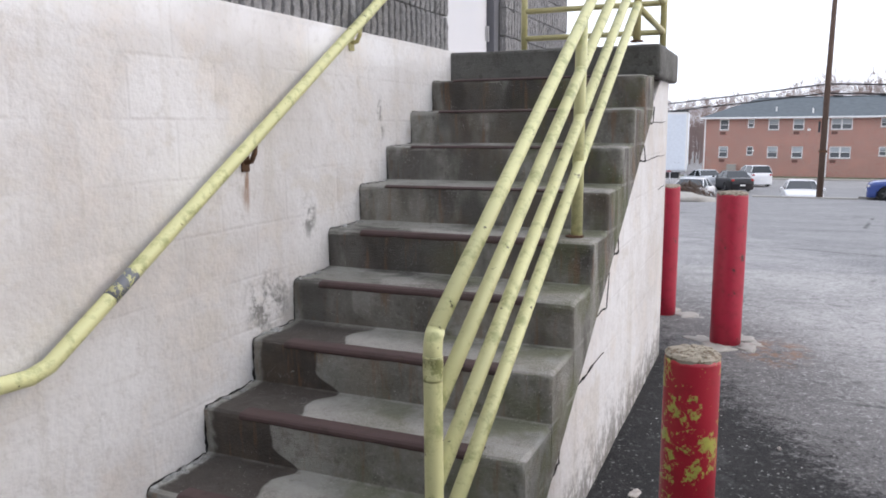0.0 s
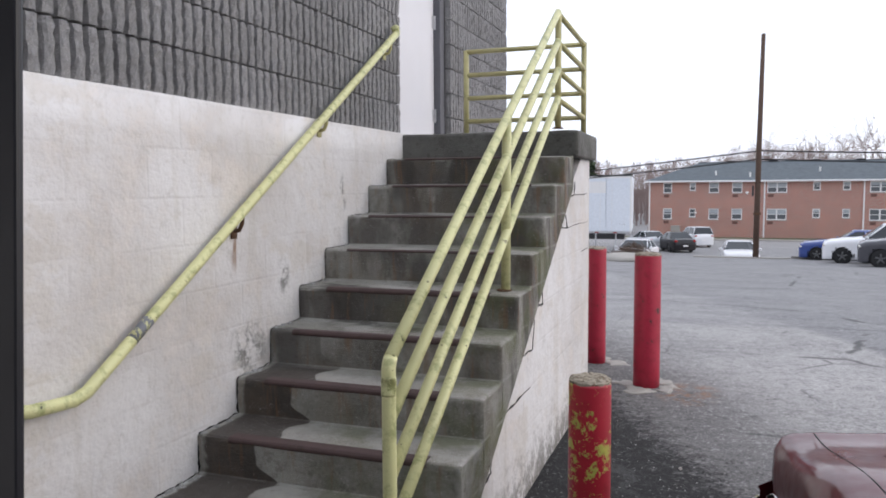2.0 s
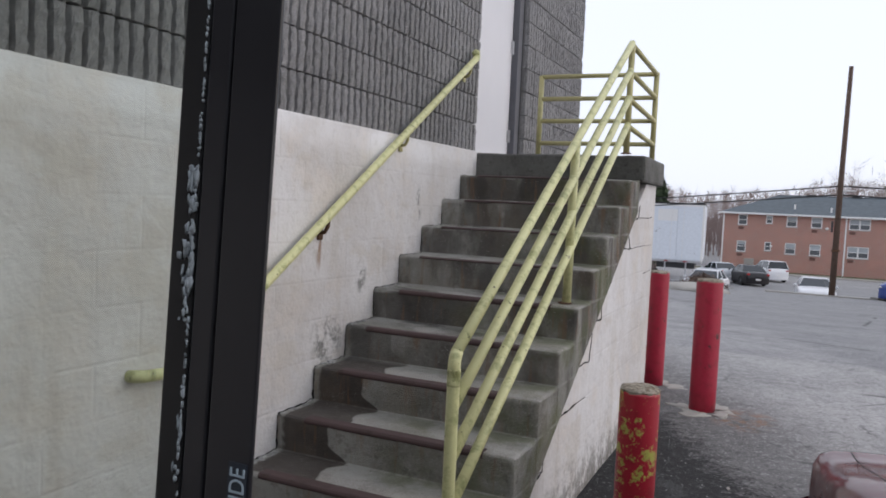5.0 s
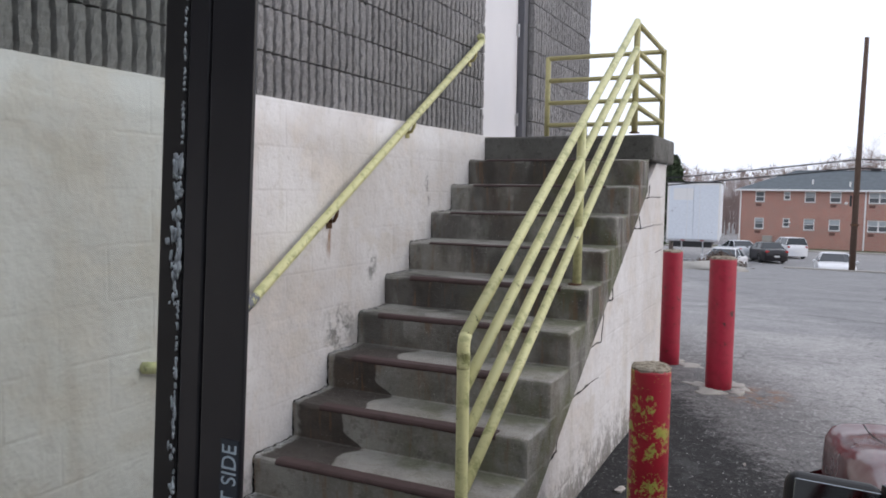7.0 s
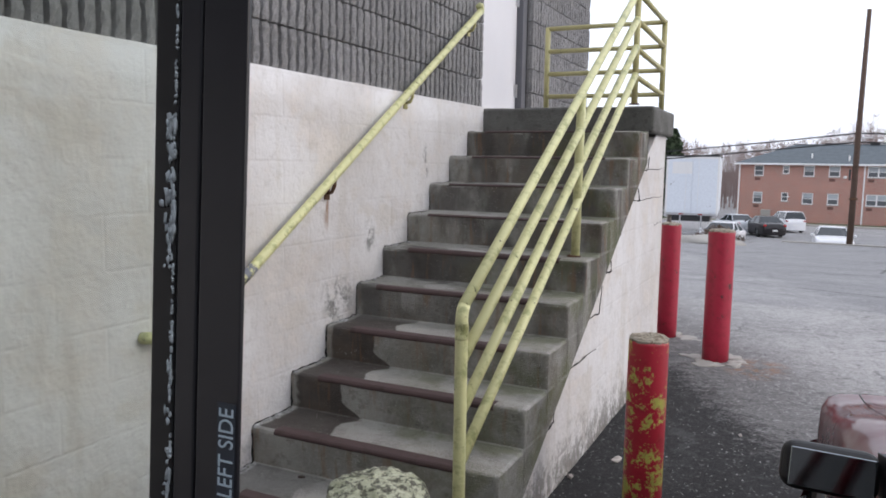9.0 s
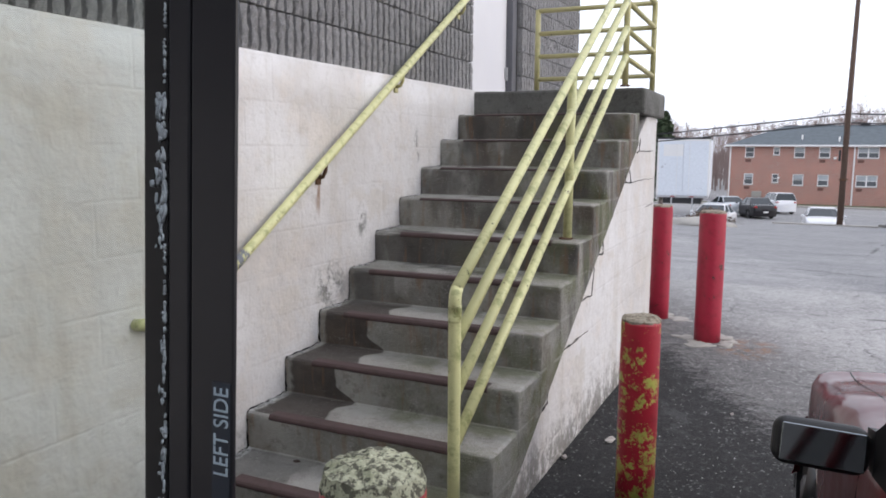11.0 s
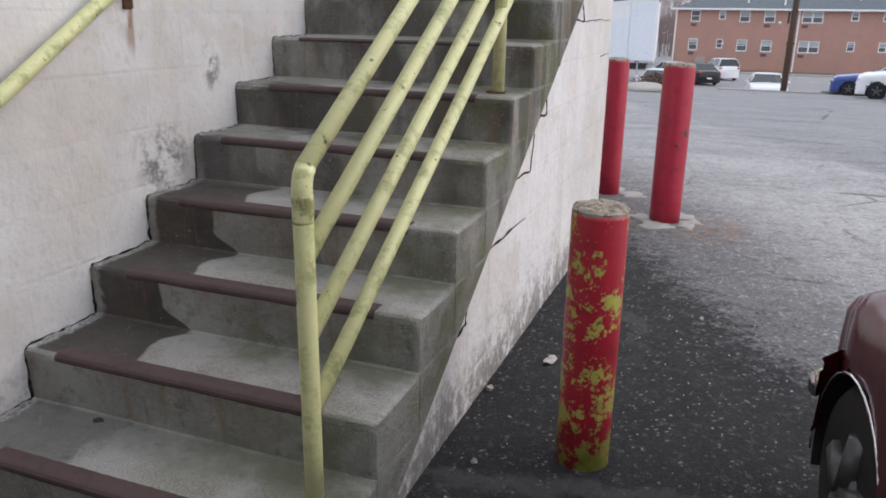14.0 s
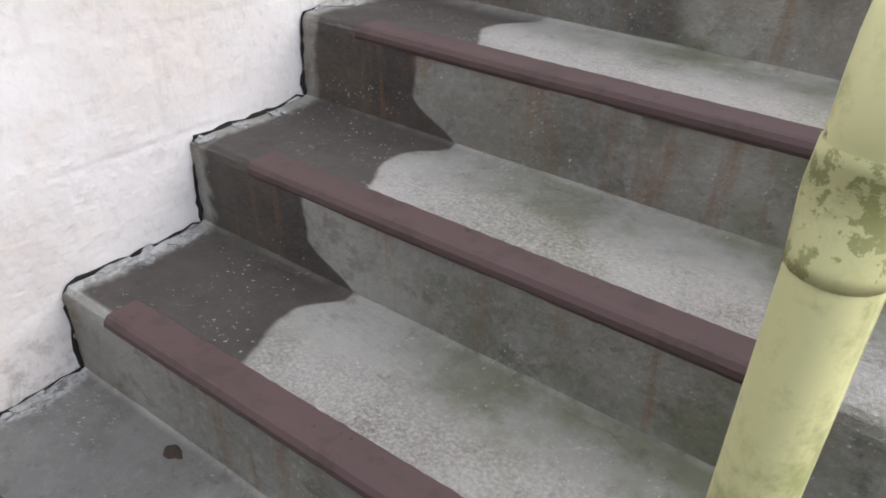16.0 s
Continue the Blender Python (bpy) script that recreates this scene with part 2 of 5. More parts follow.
def asphalt(name):
    """Worn pale asphalt, with a dark tarred apron by the stair and newer dark lanes further off."""
    n = Nodes(name, 0.9)
    x, y = n.axis(0), n.axis(1)
    base = n.mix(n.span(n.noise(0.45, 6, 0.62), 0.35, 0.68), (0.34, 0.33, 0.325), (0.48, 0.465, 0.455))
    wob = n.calc("MULTIPLY", n.calc("SUBTRACT", n.noise(1.4, 6, 0.65), 0.5), 1.3)
    # smoother blue-grey lanes beyond the old patch
    far_y = n.span(n.calc("ADD", y, n.calc("MULTIPLY", wob, 0.35)), 10.0, 10.35)
    slant = n.calc("ADD", n.calc("SUBTRACT", x, 2.33), n.calc("MULTIPLY", n.calc("SUBTRACT", y, 12.1), 0.334))
    right = n.span(n.calc("ADD", slant, n.calc("MULTIPLY", wob, 0.3)), 0.0, 0.35)
    lane_c = n.mix(n.span(n.noise(0.9, 6, 0.6, n.scaled(0.5, 2.0, 1)), 0.35, 0.65), (0.275, 0.27, 0.275), (0.375, 0.368, 0.368))
    c = n.mix(n.calc("MULTIPLY", n.calc("MAXIMUM", far_y, right), n.span(y, 75, 60)), base, lane_c)
    c = n.mix(n.calc("MULTIPLY", right, 0.35), c, (0.16, 0.165, 0.175))
    # dark belt, then the tarred apron by the stair
    edge = n.calc("ADD", n.calc("ADD", y, n.calc("MULTIPLY", n.calc("SUBTRACT", x, 1.35), 1.9)), wob)
    edge = n.calc("ADD", edge, n.calc("MULTIPLY", n.calc("SUBTRACT", n.noise(11, 7, 0.8), 0.5), 2.6))
    edge = n.calc("ADD", edge, n.calc("MULTIPLY", n.calc("SUBTRACT", n.noise(46, 4, 0.8), 0.5), 2.2))
    c = n.mix(n.span(edge, 9.2, 6.8, 0, 0.72), c, (0.085, 0.078, 0.078))
    mott = n.span(n.noise(3.0, 6, 0.65), 0.36, 0.60, 0.955, 1.0)
    c = n.mix(n.calc("MULTIPLY", n.span(edge, 6.5, 5.7), mott), c, (0.0075, 0.0068, 0.0072))
    c = n.mix(n.calc("MULTIPLY", n.span(n.noise(130, 3, 0.7), 0.52, 0.72, 0, 0.35), n.span(edge, 5.7, 6.8, 0.22, 1.0)), c, (0.42, 0.41, 0.40))
    c = n.mix(n.span(n.noise(85, 4, 0.7), 0.56, 0.68, 0, 0.55), c, (0.05, 0.05, 0.05))
    c = n.mix(n.span(n.noise(22, 5, 0.7), 0.55, 0.70, 0, 0.45), c, (0.09, 0.088, 0.088))
    c = n.mix(n.span(n.noise(7, 8, 0.78), 0.46, 0.60, 0, 0.32), c, n.mix(1.0, c, (0.45, 0.44, 0.45), "MULTIPLY"))
    c = n.mix(n.calc("MULTIPLY", n.span(n.noise(3.3, 8, 0.72), 0.52, 0.68, 0, 0.20), n.span(edge, 6.0, 7.5)), c, (0.44, 0.43, 0.42))
    c = n.mix(n.span(n.noise(1.9, 7, 0.7, n.scaled(0.9, 1.1, 1)), 0.55, 0.66, 0, 0.40), c, n.mix(1.0, c, (0.55, 0.55, 0.57), "MULTIPLY"))
    # coarse grain of the worn surface
    c = n.mix(n.span(n.noise(34, 4, 0.8), 0.40, 0.60, 0.0, 0.55), c, n.mix(1.0, c, (0.52, 0.51, 0.52), "MULTIPLY"))
    c = n.mix(n.calc("MULTIPLY", n.span(n.noise(27, 4, 0.8, n.scaled(1, 0.8, 1)), 0.54, 0.66, 0, 0.55), n.span(edge, 5.9, 7.2, 0.12, 1.0)), c, (0.56, 0.55, 0.54))
    # stone chips: dark holes and pale stones, seen one by one
    chip = n.span(n.voronoi(38, "F1", n.mix(0.03, n.co, n.noise(30, 2))), 0.30, 0.16)
    c = n.mix(n.calc("MULTIPLY", n.calc("MULTIPLY", chip, n.span(n.noise(11, 4, 0.7), 0.47, 0.58)), n.span(edge, 5.7, 6.8, 0.28, 0.5)), c, (0.50, 0.49, 0.48))
    pit = n.span(n.voronoi(24, "F1", n.mix(0.05, n.co, n.noise(17, 3))), 0.32, 0.15)
    c = n.mix(n.calc("MULTIPLY", n.calc("MULTIPLY", pit, n.span(n.noise(6, 4, 0.7), 0.46, 0.56)), 0.55), c, n.mix(1.0, c, (0.30, 0.30, 0.31), "MULTIPLY"))
    gap = n.span(n.voronoi(10, "F1", n.mix(0.10, n.co, n.noise(9, 4))), 0.34, 0.12)
    c = n.mix(n.calc("MULTIPLY", n.calc("MULTIPLY", gap, n.span(n.noise(2.2, 4, 0.7), 0.45, 0.56)), 0.45), c, n.mix(1.0, c, (0.35, 0.35, 0.36), "MULTIPLY"))
    crack = n.span(n.voronoi(0.30, "DISTANCE_TO_EDGE", n.mix(0.30, n.co, n.noise(1.3, 7, 0.7))), 0.012, 0.003)
    crack = n.calc("MULTIPLY", crack, n.span(n.noise(0.8, 4), 0.47, 0.55))
    c = n.mix(n.calc("MULTIPLY", crack, 0.75), c, (0.05, 0.05, 0.05))
    fine = n.span(n.voronoi(0.85, "DISTANCE_TO_EDGE", n.mix(0.22, n.co, n.noise(2.6, 7, 0.75))), 0.016, 0.004)
    c = n.mix(n.calc("MULTIPLY", fine, n.span(n.noise(0.7, 4, 0.6), 0.50, 0.58, 0, 0.6)), c, (0.06, 0.06, 0.06))
    # rust washed off the tall bollard
    dx, dy = n.calc("DIVIDE", n.calc("SUBTRACT", x, 1.93), 0.30), n.calc("DIVIDE", n.calc("SUBTRACT", y, 6.30), 0.42)
    wash = n.span(n.calc("ADD", n.calc("MULTIPLY", dx, dx), n.calc("MULTIPLY", dy, dy)), 1.0, 0.1)
    c = n.mix(n.calc("MULTIPLY", wash, n.span(n.noise(9, 6, 0.7), 0.44, 0.62, 0, 0.75)), c, (0.25, 0.135, 0.080))
    n.color(c)
    n.bump(n.calc("ADD", n.noise(110, 4, 0.7), n.calc("MULTIPLY", n.noise(4, 4), 1.5)), 0.55, 0.012)
    return n.m


def chipped(name, over, under, cut=0.6, scale=6.0, dark=0.3, rough=0.45, streak=1.0, spots=0.72, foot=0.0, fine=0.32):
    """Old paint, flaked off to an older coat."""
    n = Nodes(name, rough)
    f = n.calc("ADD", n.calc("MULTIPLY", n.noise(scale, 8, 0.62, n.scaled(1, 1, streak)), 1 - fine), n.calc("MULTIPLY", n.noise(scale * 5, 7, 0.75), fine))
    if foot:
        f = n.calc("ADD", f, n.span(n.axis(2), 0.5, 0.0, 0, foot))
    m = n.span(f, cut, cut + 0.012)
    c = n.mix(n.noise(7, 4), tuple(v * 0.75 for v in over), over)
    c = n.mix(m, c, n.mix(n.noise(24, 5), tuple(v * 0.6 for v in under), under))
    c = n.mix(n.span(n.noise(scale * 3.2, 4, 0.6), spots, spots + 0.03, 0, 0.85), c, (0.045, 0.038, 0.03))
    c = n.mix(n.span(n.noise(14.0, 6, 0.7), 0.47, 0.68, 0, dark), c, n.mix(1.0, c, (0.42, 0.46, 0.36), "MULTIPLY"))
    n.color(c)
    n.bump(n.calc("ADD", n.calc("MULTIPLY", m, -1.0), n.calc("MULTIPLY", n.noise(60, 3), 0.25)), 0.35, 0.003)
    return n.m


def brick_wall(name):
    n = Nodes(name, 0.9)
    b = n.t.nodes.new("ShaderNodeTexBrick")
    for k, v in (("Scale", 1.0), ("Mortar Size", 0.012), ("Brick Width", 0.22), ("Row Height", 0.075), ("Bias", 0.0)):
        b.inputs[k].default_value = v
    b.inputs["Color1"].default_value, b.inputs["Color2"].default_value = (0.44, 0.200, 0.158, 1), (0.36, 0.158, 0.124, 1)
    b.inputs["Mortar"].default_value = (0.38, 0.31, 0.27, 1)
    sw = n.t.nodes.new("ShaderNodeCombineXYZ")
    n.link(n.calc("ADD", n.axis(0), n.axis(1)), sw.inputs[0]), n.link(n.axis(2), sw.inputs[1])
    n.link(sw.outputs[0], b.inputs["Vector"])
    n.color(n.mix(n.span(n.noise(0.7, 5), 0.4, 0.7, 0, 0.35), b.outputs["Color"], (0.52, 0.26, 0.20)))
    return n.m


def split_face(name):
    n = Nodes(name, 0.95)
    c = n.mix(n.noise(45, 6, 0.75), (0.085, 0.082, 0.084), (0.46, 0.45, 0.455))
    c = n.mix(n.span(n.random(), 0, 1, 0, 0.35), c, (0.13, 0.125, 0.125))
    n.color(n.mix(n.span(n.noise(160, 3), 0.58, 0.72, 0, 0.7), c, (0.48, 0.47, 0.46)))
    n.bump(n.noise(85, 5, 0.7), 0.8, 0.012)
    return n.m


def glass(name, tint=(0.86, 0.91, 0.88), gloss=0.03):
    """A thin pane: clear straight through, with a little mirror gloss on it."""
    m = bpy.data.materials.new(name)
    m.use_nodes = True
    t = m.node_tree
    t.nodes.clear()
    out, mixer = t.nodes.new("ShaderNodeOutputMaterial"), t.nodes.new("ShaderNodeMixShader")
    clear, shine = t.nodes.new("ShaderNodeBsdfTransparent"), t.nodes.new("ShaderNodeBsdfGlossy")
    clear.inputs[0].default_value = (*tint, 1)
    shine.inputs["Roughness"].default_value = 0.02
    mixer.inputs[0].default_value = gloss
    t.links.new(clear.outputs[0], mixer.inputs[1])
    t.links.new(shine.outputs[0], mixer.inputs[2]), t.links.new(mixer.outputs[0], out.inputs[0])
    return m


def car_paint(name, rgb, dust=0.15):
    n = Nodes(name, 0.35, 0.0, 0.65)
    n.p.inputs["Coat Roughness"].default_value = 0.10
    n.p.inputs["Specular IOR Level"].default_value = 0.15
    n.color(n.mix(n.span(n.noise(5, 5), 0.4, 0.8, 0, dust), rgb, (0.34, 0.30, 0.28)))
    n.rough(n.span(n.noise(9, 4), 0.3, 0.7, 0.42, 0.55))
    return n.m


RISE, TREAD, WIDE, FIRST, STEPS = 0.18, 0.293, 1.215, 2.30, 11
M_WHITE = white_block("white_painted_block")
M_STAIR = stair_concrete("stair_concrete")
M_SLAB = stair_concrete("plain_concrete", damp=False, tone=0.40)
M_ASPHALT = asphalt("asphalt")
M_YELLOW = chipped("yellow_rail_paint", (0.72, 0.71, 0.37), (0.16, 0.14, 0.09), cut=0.632, scale=9, dark=0.80, rough=0.42, spots=0.68)
M_JOINT = chipped("stained_joint", (0.60, 0.59, 0.30), (0.36, 0.37, 0.15), cut=0.50, scale=26, dark=0.6)
M_RAIL_OLD = chipped("dull_rail_paint", (0.55, 0.50, 0.24), (0.14, 0.10, 0.08), cut=0.62, scale=12, dark=0.35)
M_FLAKED = chipped("flaked_red_paint", (0.44, 0.020, 0.040), (0.55, 0.54, 0.12), cut=0.538, scale=11, streak=0.9, dark=0.45, foot=0.055, fine=0.46)
M_RED = chipped("red_paint", (0.44, 0.018, 0.048), (0.10, 0.03, 0.03), cut=0.61, scale=9, dark=0.45, spots=0.66)
M_LICHEN = chipped("lichen_concrete", (0.50, 0.50, 0.36), (0.14, 0.135, 0.10), cut=0.505, scale=60, dark=0.75, rough=0.95, spots=0.60)
M_CAP = chipped("weathered_cap", (0.40, 0.35, 0.28), (0.22, 0.17, 0.12), cut=0.52, scale=40, rough=0.95)
M_RUST = plain("rusty_iron", (0.13, 0.07, 0.04), 0.9, 0.2, 0.3, 40)
M_STRIP = chipped("brown_nosing_paint", (0.084, 0.050, 0.048), (0.045, 0.03, 0.028), cut=0.63, scale=18, rough=0.7, dark=0.5, spots=0.70)
M_GAP = plain("black_joint", (0.012, 0.011, 0.010), 1.0)
M_CRUST = plain("old_sealant", (0.36, 0.36, 0.35), 0.95, 0.0, 0.4, 90)
M_PLUG = plain("rusty_plug", (0.045, 0.028, 0.020), 0.9)
M_SPLIT = split_face("split_face_block")
M_MORTAR = plain("dark_mortar", (0.085, 0.083, 0.085), 1.0)
M_MORTAR_PALE = plain("grey_render", (0.20, 0.195, 0.19), 0.95)
M_DOOR = plain("white_door_paint", (0.74, 0.73, 0.76), 0.5, 0, 0.04, 2)
M_DOORFRAME = plain("grey_door_frame", (0.12, 0.12, 0.135), 0.6)
M_STEEL = plain("bare_steel", (0.6, 0.6, 0.62), 0.35, 0.9)
M_FRAME = plain("black_aluminium", (0.014, 0.014, 0.018), 0.42, 0.0, 0.15, 14)
M_RUBBER = plain("black_rubber", (0.006, 0.006, 0.007), 0.55)
M_SEAL = plain("smeared_sealant", (0.42, 0.47, 0.50), 0.35, 0, 0.3, 60)
M_LABEL = plain("dark_label", (0.022, 0.03, 0.045), 0.5)
M_INK = plain("pale_lettering", (0.45, 0.55, 0.62), 0.6)
M_PANE = glass("clear_pane", (0.83, 0.86, 0.835))
M_BRICK = brick_wall("red_brick")
M_ROOF = plain("slate_shingle", (0.115, 0.135, 0.15), 0.9, 0, 0.2, 2)
M_BRUSH = plain("dead_brush", (0.13, 0.085, 0.06), 0.95, 0, 0.4, 3)
M_SASH_GLARE = plain("sash_reflection", (0.42, 0.45, 0.48), 0.5, 0, 0.15, 1.3)
M_GRILLE = plain("brown_grille", (0.15, 0.075, 0.06), 0.8)
M_TRIM = plain("white_trim", (0.78, 0.77, 0.76), 0.6, 0, 0.04)
M_PANEDARK = plain("dark_window_pane", (0.13, 0.14, 0.15), 0.12)
M_GRASS = plain("dry_grass", (0.10, 0.105, 0.045), 0.95, 0, 0.3, 1.5)
M_KERB = plain("kerb_concrete", (0.36, 0.34, 0.31), 0.9)
M_WOOD = plain("creosoted_pole", (0.11, 0.070, 0.052), 0.9, 0, 0.3, 12)
M_WIRE = plain("black_cable", (0.02, 0.02, 0.022), 0.6)
M_BARK = plain("bare_bark", (0.22, 0.175, 0.16), 0.95, 0, 0.25, 3)
M_TWIG = plain("bare_twigs", (0.30, 0.225, 0.205), 0.95, 0, 0.3, 0.3)
M_FIR = plain("evergreen", (0.05, 0.075, 0.035), 0.9, 0, 0.35, 2)
M_MAROON = car_paint("maroon_paint", (0.085, 0.004, 0.009), 0.01)
M_TYRE = plain("tyre_rubber", (0.015, 0.015, 0.016), 0.85)
M_RIM = plain("alloy_rim", (0.13, 0.13, 0.135), 0.4, 0.6)
M_CHROME = plain("chrome", (0.8, 0.8, 0.82), 0.12, 1.0, 0.03)
M_BLACKPLASTIC = plain("black_plastic", (0.02, 0.02, 0.022), 0.5)
M_CARGLASS = plain("tinted_car_glass", (0.03, 0.036, 0.042), 0.06)
M_MIRROR = plain("mirror_glass", (0.30, 0.32, 0.34), 0.05, 1.0, 0.02)
M_LENS = plain("lamp_lens", (0.62, 0.60, 0.56), 0.12, 0.0, 0.05, coat=1.0)
M_TAIL = plain("red_lens", (0.35, 0.01, 0.01), 0.2)
M_TRAILER = chipped("trailer_panel", (0.80, 0.84, 0.90), (0.60, 0.62, 0.66), cut=0.60, scale=1.2, dark=0.12, rough=0.45, spots=0.8)
M_PAPER = plain("white_litter", (0.46, 0.42, 0.39), 0.8)
M_GRIT = plain("grit", (0.42, 0.41, 0.40), 0.95, 0, 0.45, 90)
M_LEAF = plain("dead_leaves", (0.11, 0.06, 0.035), 0.95, 0, 0.4, 60)


# ---- building helpers ----
def part(name, bm, material, parent=None, label="", smooth=False):
    """Links a bmesh as one mesh object, under parent where there is one."""
    me = bpy.data.meshes.new(name)
    bm.to_mesh(me)
    bm.free()
    me.materials.append(material)
    if smooth:
        me.polygons.foreach_set("use_smooth", [True] * len(me.polygons))
    ob = new(name, me)
    if parent:
        ob.parent = parent
    return tagged(ob, label)


def share(name, like, parent, m):
    """Another object on the same mesh."""
    ob = new(name, like.data)
    ob.parent = parent
    ob.matrix_basis = m
    return ob


def thing(name, label, category, at=(0, 0, 0), group="", kind=""):
    ob = new(name)
    ob.empty_display_size = 0.1
    ob.location = at
    return tagged(ob, label, category, group, kind)


def box(x0, x1, y0, y1, z0, z1, bevel=0.0, bm=None, seg=2):
    one = bmesh.new()
    bmesh.ops.create_cube(one, size=1.0)
    for v in one.verts:
        v.co = ((x0 + x1) / 2 + v.co.x * (x1 - x0), (y0 + y1) / 2 + v.co.y * (y1 - y0), (z0 + z1) / 2 + v.co.z * (z1 - z0))
    if bevel:
        bmesh.ops.bevel(one, geom=one.edges[:], offset=bevel, segments=seg, affect="EDGES", profile=0.5)
    return one if bm is None else join(bm, one)


def join(bm, one):
    me = bpy.data.meshes.new("joint")
    one.to_mesh(me)
    one.free()
    bm.from_mesh(me)
    bpy.data.meshes.remove(me)
    return bm


def tube(points, r, seg=12, bm=None, caps=True, taper=None, wobble=0.0):
    """A round bar along points; taper gives the radius at each of them."""
    bm = bm or bmesh.new()
    pts = [Vector(p) for p in points]
    rings, side = [], None
    for i, p in enumerate(pts):
        d = (pts[min(i + 1, len(pts) - 1)] - pts[max(i - 1, 0)]).normalized()
        if side is None:
            side = d.orthogonal().normalized()
        side = (side - d * side.dot(d)).normalized()
        up = d.cross(side)
        q = taper[i] if taper else r
        rings.append([bm.verts.new(p + (side * math.cos(a) + up * math.sin(a)) * q * (1 + wobble * random.uniform(-1, 1)))
                      for a in [2 * math.pi * k / seg for k in range(seg)]])
    for a, b in zip(rings, rings[1:]):
        for k in range(seg):
            bm.faces.new((a[k], a[(k + 1) % seg], b[(k + 1) % seg], b[k]))
    if caps:
        bm.faces.new(rings[0][::-1]), bm.faces.new(rings[-1])
    return bm


def lathe(profile, seg=32, at=(0, 0, 0), bm=None, wobble=0.0):
    """Turns (radius, height) pairs round the z axis."""
    bm = bm or bmesh.new()
    rings = []
    for r, z in profile:
        rings.append([bm.verts.new((at[0] + r * (1 + wobble * random.uniform(-1, 1)) * math.cos(2 * math.pi * k / seg),
                                    at[1] + r * (1 + wobble * random.uniform(-1, 1)) * math.sin(2 * math.pi * k / seg),
                                    at[2] + z + wobble * random.uniform(-1, 1) * 0.1)) for k in range(seg)])
    for a, b in zip(rings, rings[1:]):
        for k in range(seg):
            bm.faces.new((a[k], a[(k + 1) % seg], b[(k + 1) % seg], b[k]))
    bm.faces.new(rings[0][::-1]), bm.faces.new(rings[-1])
    return bm


def rock(at, sx, sy, sz, seed, sub=2, rough=0.35):
    bm = bmesh.new()
    bmesh.ops.create_icosphere(bm, subdivisions=sub, radius=1.0)
    for v in bm.verts:
        n = 1 + rough * noise.noise(v.co * 1.6 + Vector((seed * 3.1, seed, 0)))
        v.co = Vector((at[0] + v.co.x * sx * n, at[1] + v.co.y * sy * n, at[2] + v.co.z * sz * n))
    return bm


def smoothstep(a, b, x):
    t = min(1.0, max(0.0, (x - a) / (b - a)))
    return t * t * (3 - 2 * t)


# ---- ground ----
def ground_z(y):
    """Level by the stair, then falling away across the car park, with a drop past the verge."""
    table = ((7, 0.0), (9, -0.06), (12, -0.22), (20, -0.70), (30, -1.30), (40, -1.90), (40.8, -1.96), (42.2, -2.68), (50, -2.90), (58, -3.10), (68, -3.45), (86, -3.90), (150, -4.3))
    if y <= 7:
        return 0.0
    for (a, p), (c, q) in zip(table, table[1:]):
        if y <= c:
            return p + (q - p) * (y - a) / (c - a)
    return -4.3


def ground_sheet():
    ys = [-400, -150, -60, -25, -12, -6, -3, -1]
    y = 0.0
    while y < 100:
        ys.append(y)
        y += 0.5 if y < 20 or 39.9 < y < 43 else 1.0
    ys += [110, 130, 170, 250, 400, 800, 1500]
    xs = [-1500, -600, -250, -120, -60, -30, -15, -8, -4, -2, 0, 1.2, 1.6, 2, 2.5, 3, 4, 5, 7, 10, 15, 22, 30, 45, 70, 120, 250, 600, 1500]
    bm = bmesh.new()
    grid = [[bm.verts.new((x, y, ground_z(y) + (0.012 * noise.noise(Vector((x, y, 0)) * 0.8) if 0 < y < 30 and abs(x) < 20 else 0))) for x in xs] for y in ys]
    for a, b in zip(grid, grid[1:]):
        for k in range(len(xs) - 1):
            bm.faces.new((a[k], a[k + 1], b[k + 1], b[k]))
    return tagged(part("ground", bm, M_ASPHALT, smooth=True), "worn grey asphalt car park, tarred dark beside the stair", "ground", kind="structure")


ground = ground_sheet()

# ---- building wall, stair and landing ----
LEDGE = 1.992
DOOR_A, DOOR_B = 5.235, 6.245
WALL_END, WALL_TOP = 8.1, 4.852


def step_y(i):
    return FIRST + (i - 1) * TREAD


bm = bmesh.new()
ys = [-8.0 + 0.25 * k for k in range(int((WALL_END + 8.0) / 0.25) + 1)]
zs = [-0.3 + (LEDGE + 0.3) * k / 14 for k in range(15)]
grid = [[bm.verts.new((0.004 * noise.noise(Vector((0, y * 2.2, z * 2.2))) - 0.002, y, z + (0.006 * noise.noise(Vector((5, y * 6, 0))) if k == 14 else 0)))
         for k, z in enumerate(zs)] for y in ys]
for a, b in zip(grid, grid[1:]):
    for k in range(14):
        bm.faces.new((a[k], b[k], b[k + 1], a[k + 1]))
top = [bm.verts.new((-0.25, y, LEDGE - 0.004)) for y in ys]
back = [bm.verts.new((-0.25, y, -0.3)) for y in ys]
for k in range(len(ys) - 1):
    bm.faces.new((grid[k][14], grid[k + 1][14], top[k + 1], top[k]))
    bm.faces.new((top[k], top[k + 1], back[k + 1], back[k]))
wall_low = tagged(part("wall_west_base", bm, M_WHITE, smooth=True), "white-painted concrete block wall, stained and damp at its foot", "wall", kind="structure")

# unseen plain wall added behind the camera, closing the yard to darken the risers
tagged(part("sky_blocker_south", box(-0.3, 9.0, -4.9, -4.6, -0.3, 5.2), M_MORTAR_PALE), "plain grey unseen wall, added to keep sky light off the risers", "wall", kind="structure")

